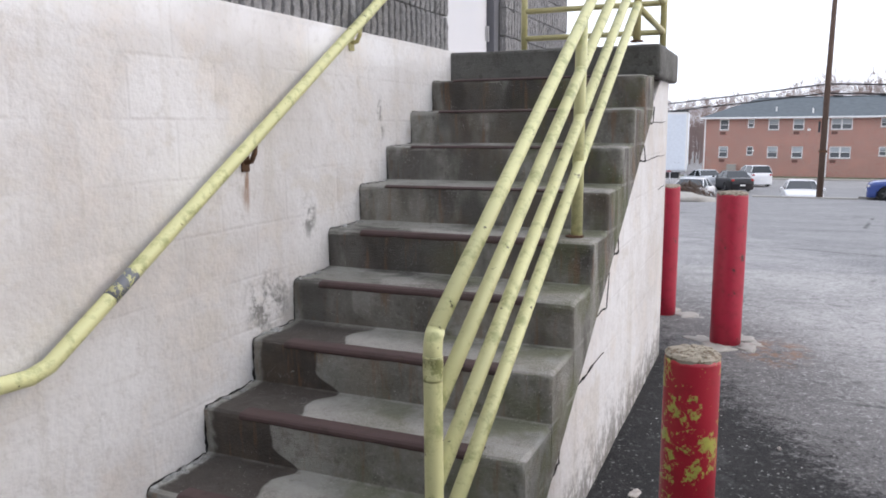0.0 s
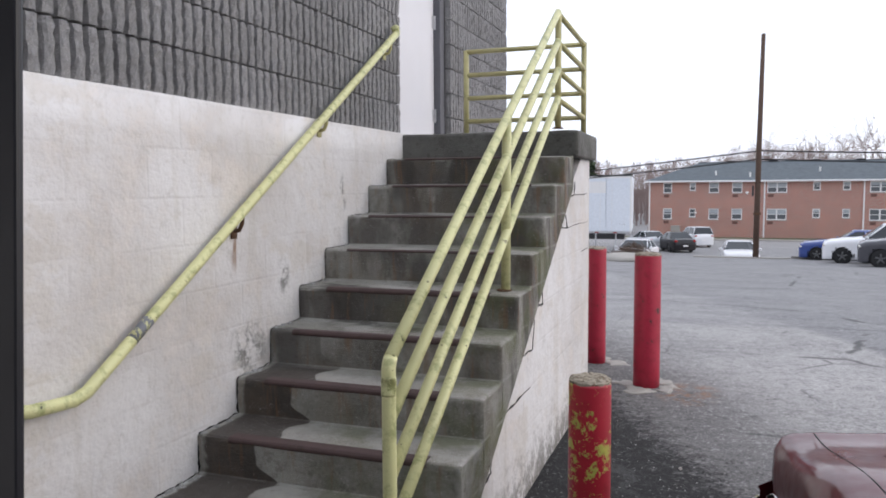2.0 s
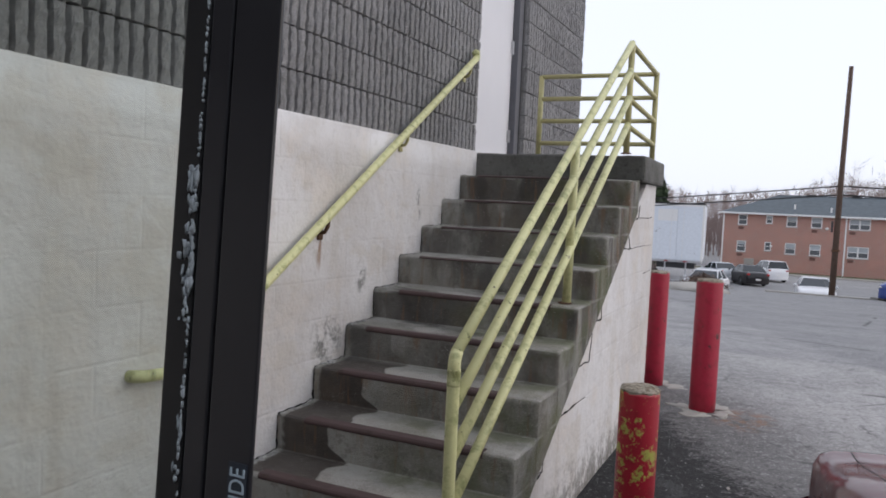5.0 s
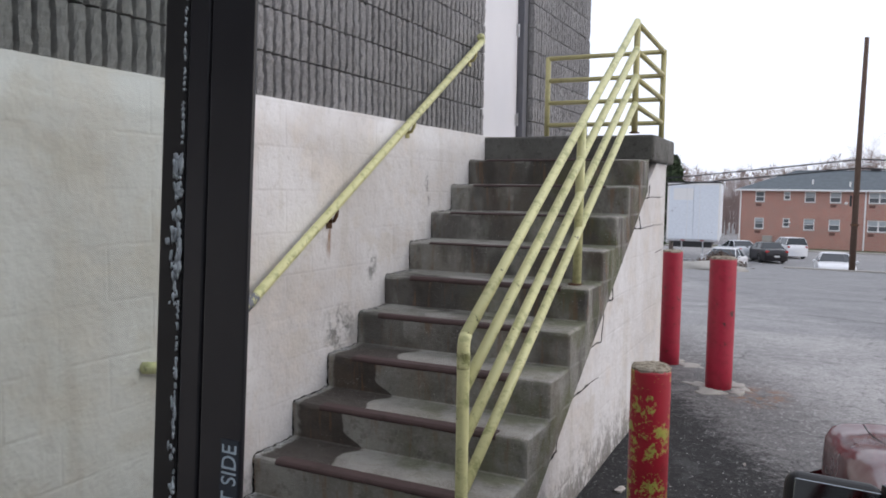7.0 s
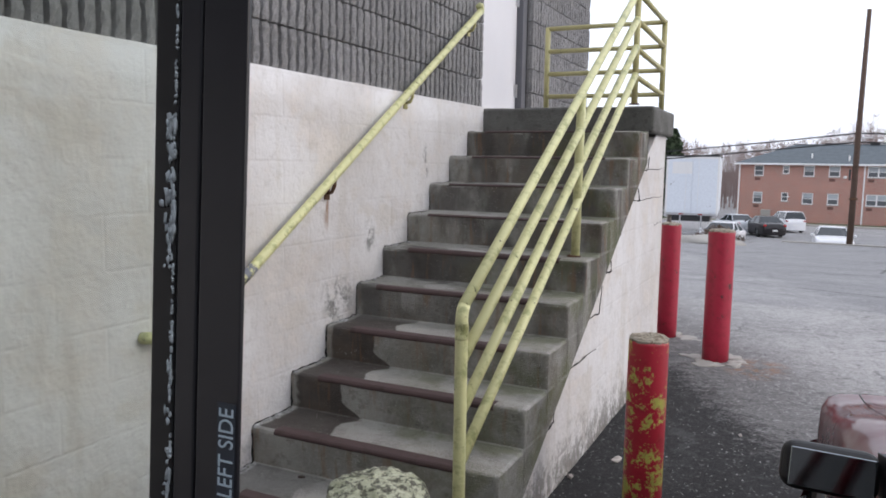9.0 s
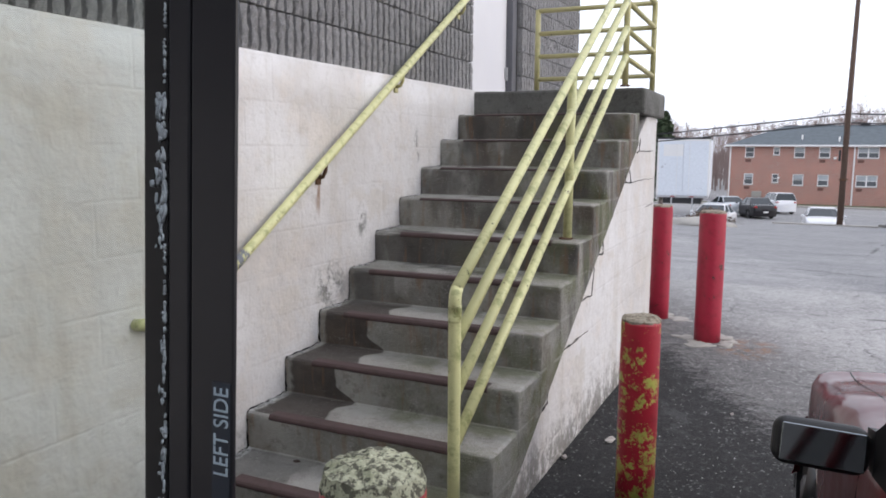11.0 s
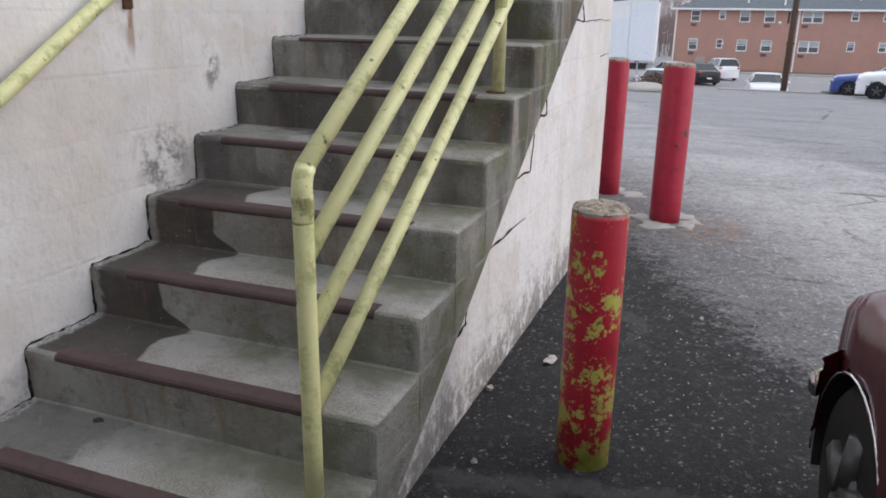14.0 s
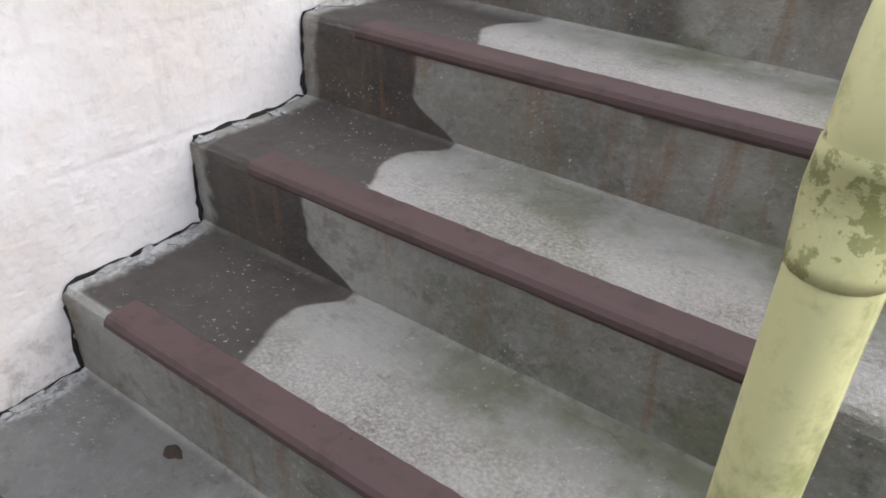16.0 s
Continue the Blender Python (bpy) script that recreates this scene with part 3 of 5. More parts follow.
# backing of the ribbed upper wall, either side of the door and over it
bm = box(-0.30, -0.062, -8.0, DOOR_A - 0.02, LEDGE - 0.02, WALL_TOP)
box(-0.30, -0.062, DOOR_B + 0.05, WALL_END, LEDGE - 0.02, WALL_TOP, bm=bm)
box(-0.30, -0.062, DOOR_A - 0.02, DOOR_B + 0.05, 4.05, WALL_TOP, bm=bm)
wall_up = tagged(part("wall_west_upper", bm, M_MORTAR), "dark grey ribbed split-face concrete block wall", "wall", kind="structure")
bm = box(-6.0, -0.30, -8.0, WALL_END, -0.3, WALL_TOP - 0.03)
tagged(part("wall_west_core", bm, M_MORTAR), "plain closed body of the building behind its face", "wall", kind="structure")


def rib_block(seed, length=0.396, ribs=6, high=0.194):
    """One split-face block: rough ribs with deep grooves between; its face looks along +x."""
    rnd = random.Random(seed)
    pitch = length / ribs
    cols = []
    for r in range(ribs):
        a = r * pitch
        for f, d in ((0.06, -0.030), (0.16, -0.030), (0.24, -0.004), (0.42, 0.0), (0.66, 0.0), (0.86, -0.002), (0.94, -0.030)):
            cols.append((a + f * pitch, d))
    rows = [high * k / 7 for k in range(8)]
    bm = bmesh.new()
    grid = []
    for y, d in cols:
        line = []
        for k, z in enumerate(rows):
            edge = 0.003 if k in (0, 7) else 0.0
            jit = rnd.uniform(-0.006, 0.004) if d > -0.02 else rnd.uniform(-0.003, 0.003)
            line.append(bm.verts.new((d + jit - edge, y + rnd.uniform(-0.003, 0.003), z)))
        grid.append(line)
    for a, b in zip(grid, grid[1:]):
        for k in range(7):
            bm.faces.new((a[k], b[k], b[k + 1], a[k + 1]))
    for k in (0, 7):
        rim = [bm.verts.new((-0.06, g[k].co.y, rows[k])) for g in grid]
        for j in range(len(grid) - 1):
            bm.faces.new((grid[j][k], rim[j], rim[j + 1], grid[j + 1][k]))
    for g in (grid[0], grid[-1]):
        rim = [bm.verts.new((-0.06, v.co.y, v.co.z)) for v in g]
        for k in range(7):
            bm.faces.new((g[k], g[k + 1], rim[k + 1], rim[k]))
    bmesh.ops.recalc_face_normals(bm, faces=bm.faces[:])
    return bm


def block_rows():
    kinds = {}
    for ribs in (6, 3):
        for s in range(5):
            kinds[ribs, s] = part("block", rib_block(10 * ribs + s, 0.0665 * ribs - 0.004, ribs), M_SPLIT, wall_up)
    used = set()
    for row in range(14):
        z = LEDGE + 0.004 + 0.203 * row
        for lo, hi in ((0.4 if row < 7 else 2.6, DOOR_A), (DOOR_B + 0.06, WALL_END)):
            y = hi
            first = 3 if row % 2 else 6
            while y > lo:
                ribs = first
                first = 6
                wide = 0.0665 * ribs
                if lo > 5 and y - wide < lo:
                    ribs = 3 if y - lo >= 0.19 else 0
                    if not ribs:
                        break
                    wide = 0.0665 * ribs
                key = (ribs, random.randrange(5))
                place = pose(-0.012 + random.uniform(-0.003, 0.003), y - wide, z)
                if key in used:
                    share("block", kinds[key], wall_up, place)
                else:
                    kinds[key].matrix_basis = place
                    used.add(key)
                y -= wide
    for key in kinds:
        if key not in used:
            bpy.data.objects.remove(kinds[key])


def door():
    d = thing("door_1", "white steel exit door in a dark grey frame at the stair head", "door", (-0.12, DOOR_A, 1.98), kind="structure")
    y1 = DOOR_B - DOOR_A
    part("door_leaf", box(-0.045, 0.0, 0.03, y1 - 0.06, 0.012, 2.04, 0.004), M_DOOR, d)
    part("door_frame", box(-0.06, 0.055, y1 - 0.055, y1 + 0.045, 0.0, 2.10, 0.004), M_DOORFRAME, d)
    part("door_frame", box(-0.06, 0.055, -0.015, 0.025, 0.0, 2.10, 0.004), M_DOORFRAME, d)
    part("door_head", box(-0.06, 0.055, 0.027, y1 - 0.057, 2.05, 2.10, 0.004), M_DOORFRAME, d)
    part("threshold", box(-0.10, 0.10, 0.027, y1 - 0.057, 0.0, 0.011, 0.003), M_STEEL, d)
    for z in (0.22, 0.98, 1.78):
        bm = tube([(0.010, y1 - 0.062, z - 0.055), (0.010, y1 - 0.062, z + 0.055)], 0.009, 10)
        box(0.001, 0.006, y1 - 0.10, y1 - 0.062, z - 0.05, z + 0.05, 0.001, bm)
        part("hinge", bm, M_STEEL, d)


def stair():
    st = thing("stair", "worn grey concrete stair with painted nosings against a block wall", "stair", (0, FIRST, 0))
    xs = [WIDE * k / 36 for k in range(36)] + [WIDE - 0.016, WIDE - 0.008, WIDE - 0.003, WIDE]
    for i in range(1, STEPS):
        y, z0, z1 = step_y(i), RISE * (i - 1), RISE * i
        low = 0.205
        prof = [(y + 0.006, z0 - low), (y + 0.006, z0), (y + 0.003, z0 + 0.09), (y, z1 - 0.022), (y + 0.003, z1 - 0.009), (y + 0.013, z1 - 0.001),
                (y + 0.06, z1), (y + 0.14, z1 - 0.001), (y + 0.22, z1), (y + TREAD - 0.012, z1 + 0.002), (y + TREAD + 0.006, z1 + 0.010), (y + TREAD + 0.006, z1 - low)]
        bm = bmesh.new()
        grid = []
        for x in xs:
            line = []
            for k, (py, pz) in enumerate(prof):
                s = Vector((x * 9, i * 7.3, k * 1.7))
                worn = noise.noise(s * 0.8)
                dy = 0.004 * worn if 0 < k < 10 else 0
                dz = 0.0025 * noise.noise(s) if 4 < k < 10 else 0
                if k in (3, 4, 5):
                    chip = max(0.0, noise.noise(Vector((x * 5, i * 3.1, 4))) - 0.35) * 0.03
                    dy, dz = dy + chip, dz - chip * 0.7
                end = max(0.0, (x - WIDE + 0.018) / 0.018) ** 2
                if 0 < k < 10:
                    dy += 0.009 * end * (1 + 0.5 * worn)
                if 2 < k < 10:
                    dz -= 0.010 * end * (1 + 0.6 * worn)
                line.append(bm.verts.new((x, py - y + dy - FIRST + y, pz + dz)))
            grid.append(line)
        for a, b in zip(grid, grid[1:]):
            for k in range(len(prof) - 1):
                bm.faces.new((a[k], b[k], b[k + 1], a[k + 1]))
        bm.faces.new(grid[0]), bm.faces.new(grid[-1][::-1])
        bmesh.ops.recalc_face_normals(bm, faces=bm.faces[:])
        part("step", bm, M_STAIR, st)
    for i in range(1, STEPS):
        # painted metal nosing, set in the tread's edge
        y, z = step_y(i) - FIRST, RISE * i
        a, b = 0.15 + 0.02 * math.sin(i * 2.3), 1.07 - 0.02 * (i % 3)
        bm = bmesh.new()
        n, deep = 60, 0.060 if i < 5 else 0.036 if i < 7 else 0.016
        drop = 1.0 if i < 7 else 0.45
        prof = [(0.0, -0.024 * drop), (-0.0045, -0.016 * drop), (-0.0035, -0.007 * drop), (0.003, 0.0005), (0.010, 0.003), (deep, 0.0030), (deep + 0.003, -0.004)]
        grid = []
        for k in range(n + 1):
            x = a + (b - a) * k / n
            grid.append([bm.verts.new((x, y + py + (0.0035 if j > 4 else 0.0012) * noise.noise(Vector((x * 55, i, j // 2))), z + pz)) for j, (py, pz) in enumerate(prof)])
        for p, q in zip(grid, grid[1:]):
            for k in range(len(prof) - 1):
                bm.faces.new((p[k], q[k], q[k + 1], p[k + 1]))
        bm.faces.new(grid[0]), bm.faces.new(grid[-1][::-1])
        bmesh.ops.recalc_face_normals(bm, faces=bm.faces[:])
        part("nosing_strip", bm, M_STRIP, st, "dull brown painted metal nosing strip")
    part("rusty_plug", rock((0.296, 0.272, RISE + 0.001), 0.019, 0.014, 0.005, 2, 3), M_PLUG, st, "rusty plug in the tread", smooth=True)
    # open joint along the wall, with old sealant in it
    pts, rad = [], []
    rnd = random.Random(4)
    for i in range(1, STEPS):
        y, z0, z1 = step_y(i) - FIRST, RISE * (i - 1), RISE * i
        for f in range(12):
            pts.append((0.003, y + 0.002 + rnd.uniform(-0.004, 0.003) + 0.010 * (f / 12) ** 6, z0 + (z1 - z0) * f / 12 + 0.004))
        for f in range(14):
            pts.append((0.003, y + 0.012 + (TREAD - 0.012) * f / 14, z1 + 0.002 + rnd.uniform(-0.003, 0.004) - 0.004 * max(0, 1 - f) + 0.004 * max(0, f - 11)))
    rad = [rnd.uniform(0.0006, 0.0038) * (1.5 if 14 < k < 88 else 0.7) for k in range(len(pts))]
    part("wall_joint", tube(pts, 0.006, 6, taper=rad), M_GAP, st, "black open joint between steps and wall")
    for k in range(34):
        i = rnd.choice((1, 1, 1, 2, 2, 2, 3, 3, 4, 5, 6, 8))
        y = rnd.uniform(0.01, TREAD - 0.02)
        part("sealant_crust", rock((rnd.uniform(0.008, 0.03), step_y(i) - FIRST + y, RISE * i + 0.002), rnd.uniform(0.005, 0.016), rnd.uniform(0.008, 0.035), rnd.uniform(0.003, 0.008), k * 1.7, 2, 0.9), M_CRUST, st, "crumbling pale sealant")


def side_wall():
    """Painted block wall that carries the outer edge of the stair and the landing."""
    bm = bmesh.new()
    ys, n = [], 110
    for k in range(n + 1):
        ys.append(2.45 + (5.95 - 2.45) * k / n)
    rows = 16
    grid = []
    for y in ys:
        t = min((y - FIRST) * RISE / TREAD - 0.190 + 0.03 * noise.noise(Vector((y * 5, 0, 0))) + 0.012 * noise.noise(Vector((y * 21, 3, 0))), 1.80)
        grid.append([bm.verts.new((WIDE - 0.008 + 0.003 * noise.noise(Vector((9, y * 3, z))), y, z)) for z in [-0.3 + (t + 0.3) * k / rows for k in range(rows + 1)]])
    for a, b in zip(grid, grid[1:]):
        for k in range(rows):
            bm.faces.new((a[k], b[k], b[k + 1], a[k + 1]))
    inner = [[bm.verts.new((WIDE - 0.2, g[j].co.y, g[j].co.z)) for j in (0, rows)] for g in grid]
    for j in range(n):
        bm.faces.new((inner[j][0], inner[j][1], inner[j + 1][1], inner[j + 1][0]))
        bm.faces.new((grid[j][rows], grid[j + 1][rows], inner[j + 1][1], inner[j][1]))
    bm.faces.new([v for v in grid[-1]] + [inner[-1][1], inner[-1][0]])
    bm.faces.new([v for v in grid[0]][::-1] + [inner[0][0], inner[0][1]])
    bmesh.ops.recalc_face_normals(bm, faces=bm.faces[:])
    w = tagged(part("wall_stair_side", bm, M_WHITE, smooth=False), "white-painted block wall under the stair, cracked and mouldy below", "wall", kind="structure")
    part("end_wall", box(0.0, WIDE - 0.2, 5.77, 5.94, -0.3, 1.80), M_WHITE, w)
    part("chip", rock((WIDE - 0.012, 4.868, 1.385), 0.010, 0.045, 0.028, 6, 3, 0.8), M_GAP, w, "dark hole where a corner of block broke out")
    # step cracks in the paint
    for k, run in enumerate(([(3.46, 0.552), (3.80, 0.557), (4.12, 0.553)], [(3.178, 0.345), (3.309, 0.36), (3.329, 0.45)],
                             [(3.87, 0.756), (4.097, 0.748), (4.152, 0.94)], [(4.13, 0.955), (4.341, 0.957), (4.325, 1.05)], [(4.44, 1.152), (4.543, 1.155), (4.591, 1.27)],
                             [(4.80, 1.352), (5.058, 1.346), (4.99, 1.45)], [(5.16, 1.541), (5.295, 1.551), (5.332, 1.66)],
                             [(5.06, 1.346), (5.5, 1.352), (5.94, 1.345)], [(5.30, 1.551), (5.94, 1.553)], [(5.62, 1.15), (5.94, 1.152)])):
        pts = []
        for (a, b), (c, d) in zip(run, run[1:]):
            for f in range(5):
                pts.append((WIDE - 0.0055, a + (c - a) * f / 5 + random.uniform(-0.004, 0.004), b + (d - b) * f / 5 + random.uniform(-0.005, 0.005)))
        part("crack", tube(pts, 0.003, 5, taper=[random.uniform(0.0015, 0.0062 if k < 7 else 0.0028) * (1.0 if j < 6 else 0.6) for j in range(len(pts))]), M_GAP, w)


def landing():
    bm = box(-0.1, 1.25, step_y(11), 6.02, 1.80, 1.98, 0.018, seg=2)
    bmesh.ops.subdivide_edges(bm, edges=[e for e in bm.edges if e.calc_length() > 0.3], cuts=12, use_grid_fill=True)
    for v in bm.verts:
        v.co += 0.006 * noise.noise_vector(v.co * 5)
    tagged(part("landing", bm, M_SLAB, smooth=False), "dark weathered concrete landing slab at the stair head", "landing", kind="structure")


stair()
side_wall()
landing()
door()


# ---- rails ----
def stair_rail():
    r = thing("stair_railing", "pale yellow painted pipe railing with four sloping bars, chipped", "railing", (1.106, 2.468, RISE))
    z0 = 1.03 - RISE
    zs = [0, 0.2, 0.4, 0.55] + [z0 - 0.13 + 0.01 * k for k in range(10)]
    bm = tube([(0, 0.0, z) for z in zs] + [(0, 0.002, z0 - 0.02), (0, 0.008, z0 - 0.002), (0, 0.020, z0 + 0.012)], 0.024, 16)
    for v in bm.verts:
        # the sawn and flattened joint under the elbow
        dent = max(0.0, 1 - abs(v.co.z - (z0 - 0.075)) / 0.035)
        v.co.y = v.co.y * (1 - 0.45 * dent) if v.co.y < 0 else v.co.y
        v.co.x *= 1 + 0.10 * dent
    part("post", bm, M_YELLOW, r, smooth=True)
    bm = tube([(0, 0, z0 - 0.112 + 0.008 * k) for k in range(9)], 0.0246, 16)
    for v in bm.verts:
        dent = max(0.0, 1 - abs(v.co.z - (z0 - 0.075)) / 0.035)
        v.co.y = v.co.y * (1 - 0.45 * dent) - 0.0006 if v.co.y < 0 else v.co.y
        v.co.x *= 1 + 0.10 * dent
    part("sawn_joint", bm, M_JOINT, r, "flattened joint stained olive green", smooth=True)
    lo, hi = (0.0, 0.012, z0 + 0.010), (0.028, 5.112 - 2.468, 2.716 - RISE)
    for k in range(4):
        p, q = Vector(lo) - Vector((0, 0, 0.199 * k)), Vector(hi) - Vector((0, 0, 0.181 * k))
        part("bar", tube([p.lerp(q, f / 4) for f in range(5)], 0.0225, 16), M_YELLOW, r, smooth=True)
    y2 = 3.910 - 2.468
    part("post", tube([(0.008, y2, 1.08 - RISE), (0.011, y2, 1.5), (0.015, y2, z0 + 0.640 * y2 - 0.01)], 0.024, 16), M_YELLOW, r, smooth=True)
    part("post_foot", lathe([(0.038, 0.0), (0.038, 0.006), (0.026, 0.010)], 16, (0, y2, 1.08 - RISE)), M_RUST, r)
    part("post_foot", lathe([(0.030, 0.0), (0.029, 0.005), (0.025, 0.010)], 16, (0, 0, 0)), M_RUST, r)


def landing_rail():
    r = thing("landing_railing", "dull yellow pipe guard rail round the landing", "railing", (1.13, 5.12, 1.98))
    posts = {"near": (0.004, 0, 0.735), "far": (0.025, 0.86, 0.695), "inner": (-0.90, 0.86, 0.695)}
    for x, y, h in posts.values():
        part("post", tube([(x, y, 0), (x, y, h)], 0.021, 14), M_RAIL_OLD, r, smooth=True)
        part("post_foot", lathe([(0.036, 0), (0.036, 0.006), (0.024, 0.01)], 14, (x, y, 0)), M_RUST, r)
    for k in range(4):
        z = 0.682 - 0.180 * k
        part("bar", tube([(0.004, 0, z + 0.045), (0.025, 0.86, z)], 0.018, 12), M_RAIL_OLD, r, smooth=True)
        part("bar", tube([(0.025, 0.86, z), (-0.90, 0.86, z + 0.004)], 0.018, 12), M_RAIL_OLD, r, smooth=True)


def wall_rail():
    r = thing("wall_handrail", "yellow painted wall handrail, scuffed to bare metal near its foot", "handrail", (0.0, 2.215, 0.886))
    x = 0.054
    a, b = Vector((x, 0.0, 0.0)), Vector((x, 2.80, 1.76))
    bend = [(x, -0.215, 0.008), (x, -0.13, 0.002), (x, -0.04, -0.003), (x, 0.02, 0.012), (x, 0.07, 0.043)]
    part("pipe", tube([(0.004, -0.235, 0.006), (x - 0.03, -0.235, 0.008)] + bend + [tuple(a.lerp(b, f / 8)) for f in range(1, 9)], 0.0235, 16), M_YELLOW, r, smooth=True)
    part("end_knob", rock((x - 0.01, 2.80, 1.785), 0.030, 0.030, 0.030, 3, 3), M_YELLOW, r, smooth=True)
    f0, f1 = 0.087, 0.121
    part("scuffed_band", tube([a.lerp(b, f0), a.lerp(b, (f0 + f1) / 2), a.lerp(b, f1)], 0.0242, 16), chipped("scuffed_band", (0.60, 0.58, 0.30), (0.20, 0.21, 0.24), cut=0.46, scale=22), r, "paint worn to grey metal", smooth=True)
    for y in (0.975, 1.80, 2.70):
        z = 1.76 / 2.80 * y
        bm = tube([(x, y, z - 0.02), (x - 0.004, y, z - 0.055), (0.034, y, z - 0.085), (0.002, y, z - 0.09)], 0.010, 8)
        box(0.0, 0.008, y - 0.022, y + 0.022, z - 0.125, z - 0.055, 0.002, bm)
        part("bracket", bm, M_RUST if y < 1.2 else M_RAIL_OLD, r, "rusted bracket" if y < 1.2 else "", smooth=True)


stair_rail()
landing_rail()
wall_rail()

# ---- bollards ----
def bollard(at, r, h, paint, cap, label, dome=0.02, pad=0.0):
    b = thing("bollard", label, "bollard", (at[0], at[1], ground_z(at[1]) - 0.01), "steel bollards beside the stair")
    part("pipe", lathe([(r, -0.05), (r, 0.2), (r * 1.01, h * 0.5), (r, h - 0.02), (r * 0.985, h - 0.004)], 40, wobble=0.004), paint, b, smooth=True)
    prof = [(r * 0.97, h - 0.02), (r * 1.0, h), (r * 0.9, h + dome * 0.6), (r * 0.6, h + dome * 0.95), (r * 0.2, h + dome * 1.05)]
    bm = lathe(prof, 40, wobble=0.02)
    bmesh.ops.subdivide_edges(bm, edges=bm.edges[:], cuts=3 if dome > 0.03 else 1, use_grid_fill=True)
    for v in bm.verts:
        lump = noise.noise(v.co * 34 + Vector((at[0] * 9, 0, 0))) + 0.6 * noise.noise(v.co * 110)
        v.co.z += 0.006 * lump * (1.0 if dome > 0.03 else 0.7)
    part("cap", bm, cap, b, smooth=False)
    if pad:
        rnd = random.Random(int(at[1] * 10))
        for k in range(7):
            a = rnd.uniform(0, 6.28)
            part("footing", rock((math.cos(a) * (r + 0.08), math.sin(a) * (r + 0.07), 0.005), rnd.uniform(0.07, 0.14), rnd.uniform(0.06, 0.12), 0.013, k + at[0], 3, 0.8), M_KERB, b, "broken concrete footing", smooth=True)
    return b


bollard((1.652, 3.215), 0.084, 0.845, M_FLAKED, M_CAP, "red bollard flaking to old yellow paint, concrete-filled top", 0.016)
bollard((1.60, 6.44), 0.104, 1.075, M_RED, M_CAP, "tall red bollard with dark scuffs and broken concrete footing", 0.014, pad=1)
bollard((1.085, 7.15), 0.090, 1.065, M_RED, M_CAP, "red bollard behind the stair corner", 0.014, pad=1)
bollard((1.657, 0.945), 0.086, 1.037, M_FLAKED, M_LICHEN, "bollard with a rough lichen-covered concrete top, paint flaking", 0.036)


# ---- glazed screen ----
def screen():
    s = thing("glazed_screen", "tall glazed screen in a black frame with smeared sealant", "glass screen", (0, 0.436, 0))
    s.rotation_euler = (radians(-3.2), 0, 0)
    h = 2.45
    part("stile", box(1.6765, 1.700, 0.0085, 0.050, 0.0, h, 0.003), M_FRAME, s)
    part("stile_face", box(1.7085, 1.763, -0.006, -0.0005, 0.0, h, 0.002), M_FRAME, s, "satin black aluminium face")
    part("stile_web", box(1.7005, 1.7350, 0.0, 0.0080, 0.0, h), M_RUBBER, s)
    part("stile_bead", box(1.677, 1.7055, -0.005, 0.008, 0.0, h, 0.003), M_FRAME, s)
    part("gasket", box(1.6425, 1.6755, -0.004, 0.046, 0.08, h - 0.06, 0.003), M_RUBBER, s)
    part("bottom_rail", box(0.02, 1.644, 0.0, 0.05, 0.0, 0.12, 0.004), M_FRAME, s)
    part("top_rail", box(0.02, 1.644, 0.0, 0.05, h - 0.08, h, 0.004), M_FRAME, s)
    part("wall_stile", box(0.005, 0.0195, 0.0, 0.05, 0.0, h, 0.003), M_FRAME, s)
    pane = part("pane", box(0.02, 1.642, 0.022, 0.028, 0.12, h - 0.08), M_PANE, s)
    pane.visible_shadow = False
    rnd = random.Random(8)
    bm = bmesh.new()
    for k in range(900):
        z = rnd.uniform(0.9, 2.15)
        big = 1.0 if 1.455 < z < 1.61 else 0.75 if 1.17 < z < 1.27 else 0.45 if 1.29 < z < 1.40 else 0.14
        if rnd.random() > 0.35 + 0.65 * big * (0.55 + 0.45 * math.sin(z * 71 + math.sin(z * 190))):
            continue
        x = 1.6735 - abs(rnd.gauss(0, 0.0058)) * big
        join(bm, rock((x, -0.005, z), rnd.uniform(0.0007, 0.0026) * (0.4 + 0.8 * big), 0.0020, rnd.uniform(0.0015, 0.0065) * (0.6 + 0.8 * big), k, 1, 1.0))
    part("sealant", bm, M_SEAL, s, "smeared pale sealant", smooth=True)["kind"] = "stuff"
    part("sticker", box(1.7375, 1.7595, -0.0072, -0.0063, 1.165, 1.330), M_LABEL, s, "dark sticker lettered along the stile")
    cu = bpy.data.curves.new("lettering", "FONT")
    cu.body, cu.size, cu.align_x, cu.align_y, cu.extrude = "LEFT SIDE", 0.0262, "CENTER", "CENTER", 0.0003
    tmp = bpy.data.objects.new("tmp", cu)
    me = bpy.data.meshes.new_from_object(tmp)
    bpy.data.objects.remove(tmp)
    mid = sum((v.co for v in me.vertices), Vector()) / len(me.vertices)
    me.transform(Matrix.Translation(-mid))
    me.materials.append(M_INK)
    ob = new("lettering", me)
    ob.parent = s
    ob.matrix_basis = Matrix(((0, -1, 0, 1.7487), (0, 0, -1, -0.0077), (1, 0, 0, 1.291), (0, 0, 0, 1))) @ Matrix.Diagonal((0.80, 1, 1, 1))


screen()


# ---- vehicles ----
def blend(table, y):
    for (a, p), (b, q) in zip(table, table[1:]):
        if y <= b:
            f = min(1, max(0, (y - a) / (b - a)))
            f = f * f * (3 - 2 * f)
            return p + (q - p) * f
    return table[-1][1]


